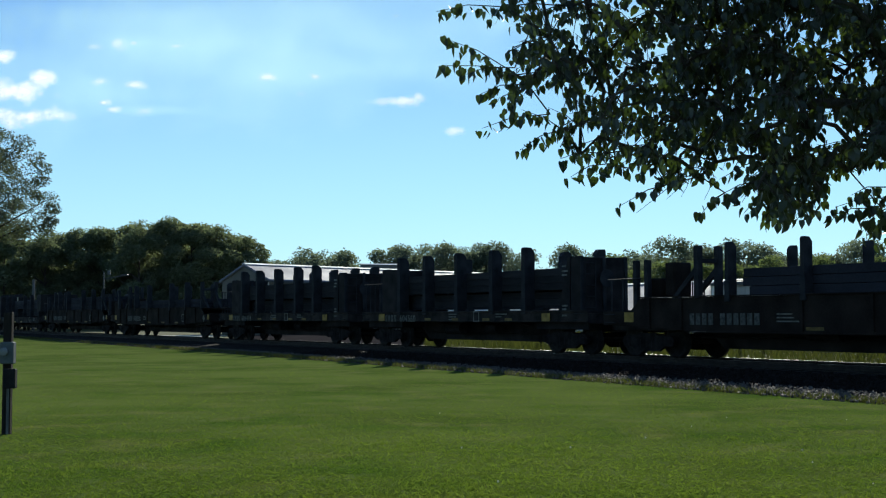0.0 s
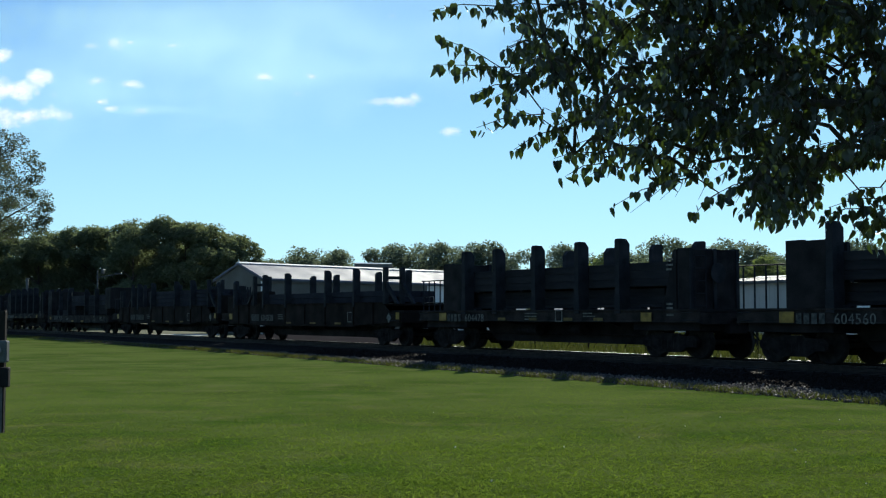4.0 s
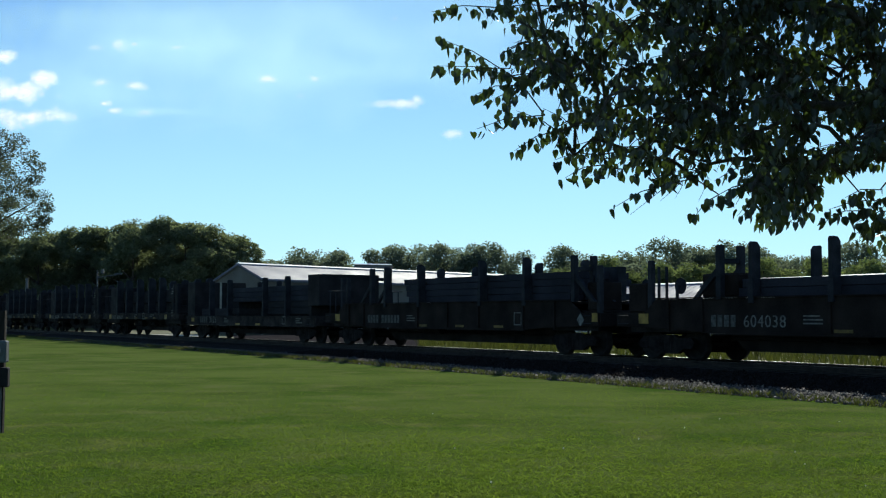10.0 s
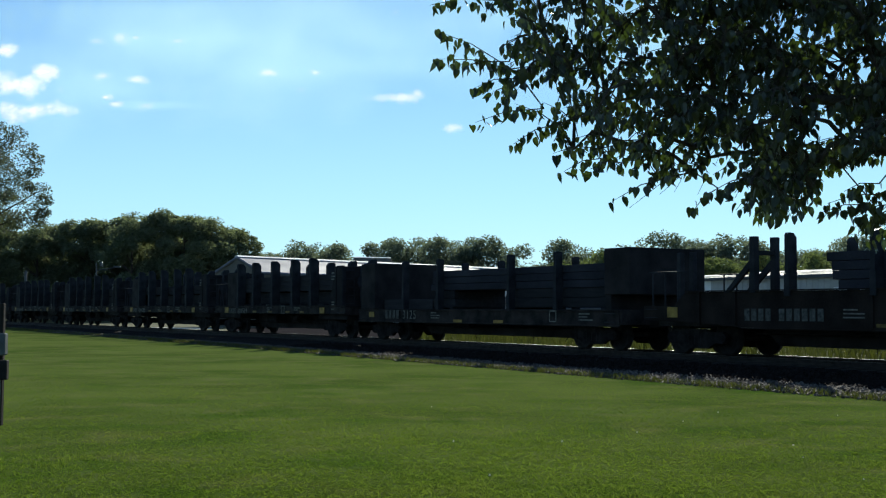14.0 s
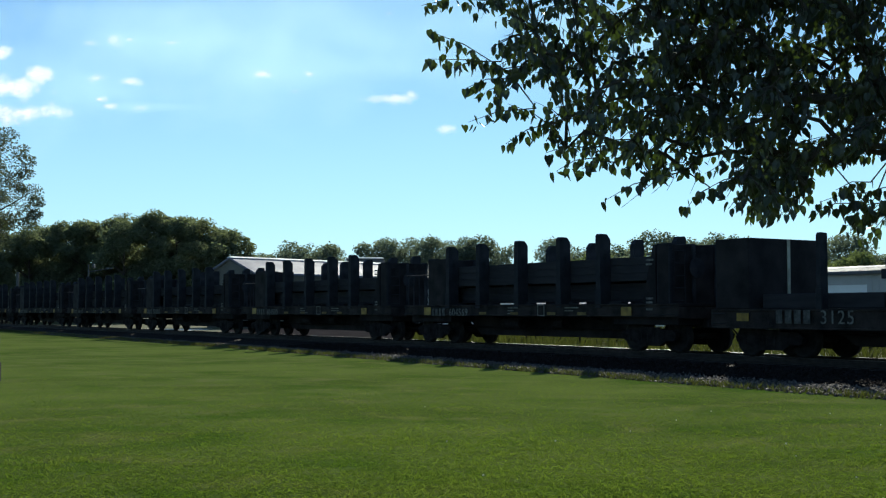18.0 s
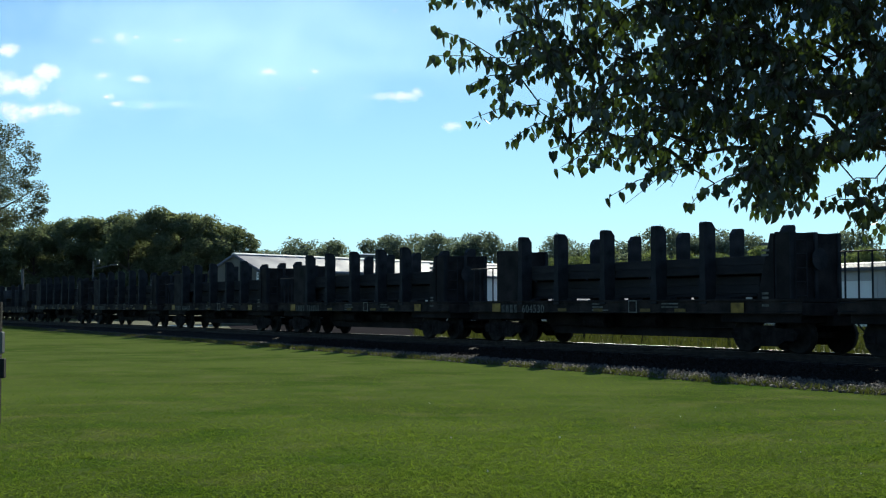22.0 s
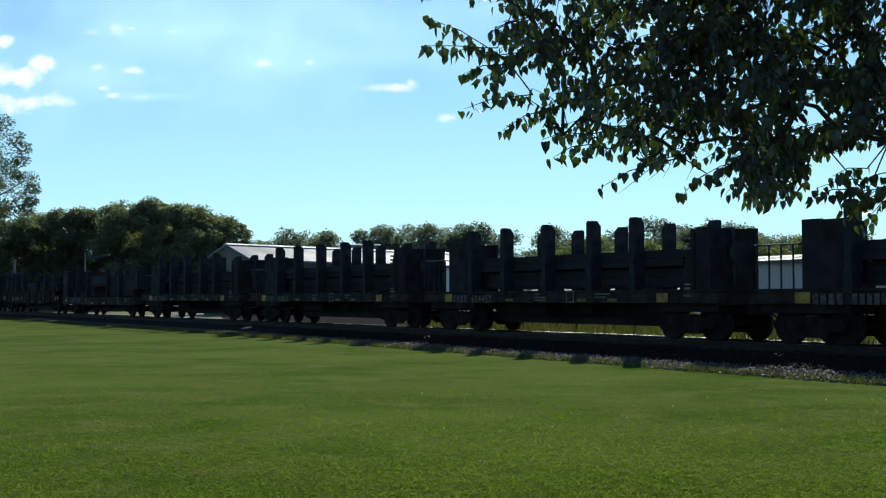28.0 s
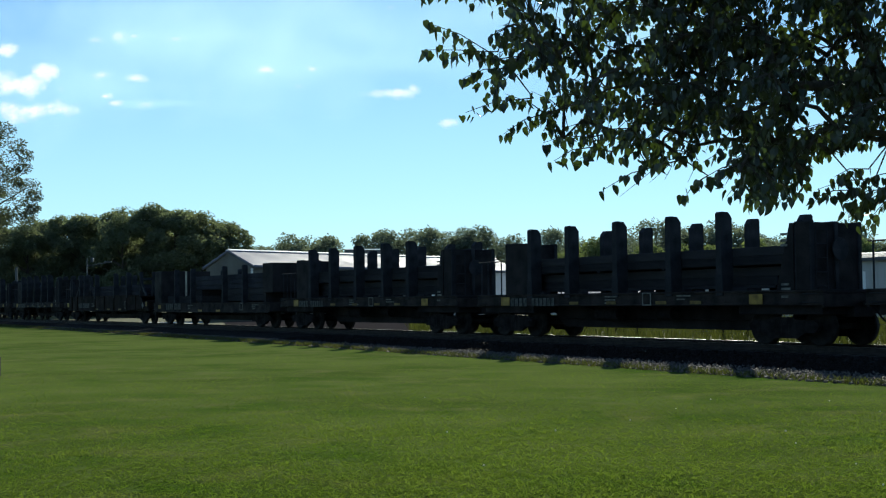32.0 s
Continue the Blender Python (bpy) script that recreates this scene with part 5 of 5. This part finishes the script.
def stones(name, n, s0, s1, size, seed, mat=M_STONE, d0=17.5, d1=18.1, d2=19.5):
    """Loose broken stones on the near slope of the ballast."""
    rng = np.random.default_rng(seed)
    s = rng.uniform(s0, s1, n)
    d = rng.triangular(d0, d1, d2, n)
    slip = lawn_edge(s) - 17.9
    z = np.interp(d, [17.9, 18.5, 20.4, 22.2], [0.0, 0.04, 0.10, 0.20])
    d = d + slip * np.clip((22.0 - d) / 4.0, 0, 1)
    c = np.array(ACROSS)[None] * d[:, None] + np.array(ALONG)[None] * s[:, None]
    c[:, 2] = z + size * 0.15
    base = np.array([(1, 0, 0), (-1, 0, 0), (0, 1, 0), (0, -1, 0), (0, 0, 1), (0, 0, -1)], float)
    v = c[:, None, :] + base[None] * size * rng.uniform(0.5, 1.3, (n, 6, 1)) + rng.normal(size=(n, 6, 3)) * size * 0.28
    tri = np.array([(0, 2, 4), (2, 1, 4), (1, 3, 4), (3, 0, 4), (2, 0, 5), (1, 2, 5), (3, 1, 5), (0, 3, 5)])
    f = (np.arange(n)[:, None, None] * 6 + tri[None]).reshape(-1, 3)
    me = bpy.data.meshes.new(name)
    me.vertices.add(n * 6)
    me.vertices.foreach_set("co", v.astype(np.float32).ravel())
    me.loops.add(len(f) * 3)
    me.loops.foreach_set("vertex_index", f.astype(np.int32).ravel())
    me.polygons.add(len(f))
    me.polygons.foreach_set("loop_start", np.arange(0, len(f) * 3, 3, dtype=np.int32))
    me.polygons.foreach_set("loop_total", np.full(len(f), 3, dtype=np.int32))
    me.materials.append(mat)
    me.update(calc_edges=True)
    return tagged(new(name, me), "loose grey crushed ballast stones beside the track", "gravel", kind="stuff")


stones("ballast_stones", 18000, -55, 6, 0.042, 7)
stones("ballast_stones", 3500, -85, -55, 0.05, 8)
# Inner stones in the bed's dark colour, painting the shade beside the train.
stones("ballast_stones", 12000, -45, 6, 0.042, 9, M_BALLAST_SHADE, 19.0, 20.0, 22.4)

# ---- clouds ----
def cloud_material(density, grain=0.02, tone=(0.95, 0.98, 1.0)):
    m, tree, bsdf = nodes_of("cloud")
    nd, ln = tree.nodes, tree.links
    co = nd.new("ShaderNodeTexCoord")
    ln1 = nd.new("ShaderNodeVectorMath")
    ln1.operation = "LENGTH"
    mp = nd.new("ShaderNodeMapping")
    ln.new(co.outputs["UV"], mp.inputs[0])
    mp.inputs["Location"].default_value = (-1, -1, 0)
    mp.inputs["Scale"].default_value = (2, 2, 0)
    ln.new(mp.outputs[0], ln1.inputs[0])
    nz = nd.new("ShaderNodeTexNoise")
    nz.inputs["Scale"].default_value = grain
    nz.inputs["Detail"].default_value = 4
    nz.inputs["Roughness"].default_value = 0.55
    rnd = nd.new("ShaderNodeObjectInfo")
    av = nd.new("ShaderNodeVectorMath")
    av.operation = "MULTIPLY_ADD"
    ln.new(rnd.outputs["Random"], av.inputs[0])
    av.inputs[1].default_value = (900, 900, 900)
    ln.new(co.outputs["Object"], av.inputs[2])
    ln.new(av.outputs[0], nz.inputs["Vector"])
    sub = nd.new("ShaderNodeMath")
    sub.operation = "MULTIPLY_ADD"
    ln.new(nz.outputs[0], sub.inputs[0])
    sub.inputs[1].default_value = 2.2
    inv = nd.new("ShaderNodeMath")
    inv.operation = "SUBTRACT"
    inv.inputs[0].default_value = -0.35
    ln.new(ln1.outputs["Value"], inv.inputs[1])
    ln.new(inv.outputs[0], sub.inputs[2])
    rmp = nd.new("ShaderNodeMapRange")
    rmp.interpolation_type = "SMOOTHSTEP"
    rmp.inputs["From Min"].default_value, rmp.inputs["From Max"].default_value = 0.0, 0.8
    rmp.inputs["To Max"].default_value = density
    ln.new(sub.outputs[0], rmp.inputs[0])
    em, tp, mx = nd.new("ShaderNodeEmission"), nd.new("ShaderNodeBsdfTransparent"), nd.new("ShaderNodeMixShader")
    em.inputs[0].default_value, em.inputs[1].default_value = (*tone, 1), 0.94
    ln.new(rmp.outputs[0], mx.inputs[0])
    ln.new(tp.outputs[0], mx.inputs[1])
    ln.new(em.outputs[0], mx.inputs[2])
    ln.new(mx.outputs[0], nd["Material Output"].inputs[0])
    nd.remove(bsdf)
    return m


# Up to 0.3: thin cirrus veils, tinted blue and added to brighten the sky.
CLOUD_MATS = {k: cloud_material(k, 0.02 if k > 0.3 else 0.0035, (0.95, 0.98, 1.0) if k > 0.3 else (0.62, 0.94, 1.0)) for k in (0.3, 0.24, 0.4, 0.7, 1.0)}
CLOUDS = []
for x, z, w, h, dense in ((-1122, 657, 66, 34, 1.0), (-1032, 603, 105, 40, 1.0), (-1092, 567, 150, 54, 1.0), (-1062, 506, 200, 44, 1.0), (-893, 680, 40, 16, 0.4), (-836, 690, 46, 26, 0.4), (-793, 690, 30, 14, 0.4),
                          (-688, 682, 50, 16, 0.4), (-872, 592, 62, 26, 0.7), (-790, 583, 56, 18, 0.7), (-868, 538, 40, 17, 1.0), (-846, 522, 44, 16, 0.7), (-764, 518, 50, 18, 0.4),
                          (-452, 602, 62, 22, 0.7), (-334, 603, 42, 20, 0.7), (-372, 560, 30, 12, 0.4), (-150, 540, 150, 20, 0.4), (-104, 543, 90, 24, 0.7), (-78, 551, 44, 24, 0.7), (-130, 757, 30, 12, 0.4), (22, 466, 70, 22, 0.7),
                          (-700, 520, 260, 26, 0.30), (-640, 690, 500, 60, 0.30),
                          (-550, 690, 900, 120, 0.30), (-250, 620, 800, 90, 0.30), (-750, 760, 900, 100, 0.30), (-820, 560, 500, 110, 0.30), (150, 730, 900, 100, 0.30), (-350, 760, 2300, 330, 0.24), (-150, 640, 1900, 260, 0.24), (-900, 640, 1500, 300, 0.24)):
    bm = bmesh.new()
    bmesh.ops.create_grid(bm, x_segments=8, y_segments=4, size=0.5, calc_uvs=True)
    me = mesh_of("cloud", bm, CLOUD_MATS[dense])
    if not me.uv_layers:
        me.uv_layers.new()
    uv = me.uv_layers[0]
    for lp in me.loops:
        co = me.vertices[lp.vertex_index].co
        uv.data[lp.index].uv = (co.x + 0.5, co.y + 0.5)
    for v in me.vertices:
        v.co = (v.co.x * w * 1.5, -14 * (1 - 4 * v.co.x ** 2) * (1 - 4 * v.co.y ** 2), v.co.y * h * 1.7)
    ob = tagged(new("cloud", me), "white fair-weather cloud or broad pale sky veil", "cloud", "clouds", "structure")
    ob.visible_shadow = False
    ob.matrix_basis = pose(x, 3000, z)
    CLOUDS.append((ob, x, z))

# ---- ties ----
for i in range(300):
    part("tie", tie_mesh, None, track, "", pose(8 - i * 0.52, random.uniform(-0.03, 0.03), 0.21, 0, 0, random.uniform(-0.7, 0.7)))
rest = bmesh.new()
for i in range(300):
    x = 8 - (300 + i) * 0.52
    box(rest, x - 0.115, x + 0.115, -1.3, 1.3, 0.03, 0.21)
tagged(part("ties", rest, M_TIE, track), kind="stuff")


def travel(t):
    """Metres run by the train after t seconds; it slows a little."""
    return 5.273 * t - 0.00827 * t * t


def motions():
    times = [0.0, 0.1, 0.25, 0.5] + [float(k) for k in range(1, 32)] + [31.5, 31.75, 31.9, 32.0]
    for ob, q in CARS:
        walk(ob, [(t, rail_pose(q + travel(t), BODY_Z)) for t in times])
    for ob, x, z in CLOUDS:                     # those farther to the west go faster across
        v = 0.85 - 0.00085 * x
        walk(ob, [(0.0, pose(x, 3000, z)), (16.0, pose(x + 16 * v, 3000, z - 9.4)), (32.0, pose(x + 32 * v, 3000, z - 18.8))])
    ticks = [k / 10 for k in range(321)]
    for key, x in (("front", 0.87), ("rear", -0.87)):
        first, *rest = WHEELS[key]
        walk(first, [(t, pose(x, 0, 0.46, 0, math.degrees(travel(t) / 0.46), 0)) for t in ticks])
        roll = first.animation_data
        for ob in rest:
            ob.rotation_mode = "QUATERNION"
            ob.animation_data_create()
            ob.animation_data.action = roll.action
            ob.animation_data.action_slot = roll.action_slot


motions()
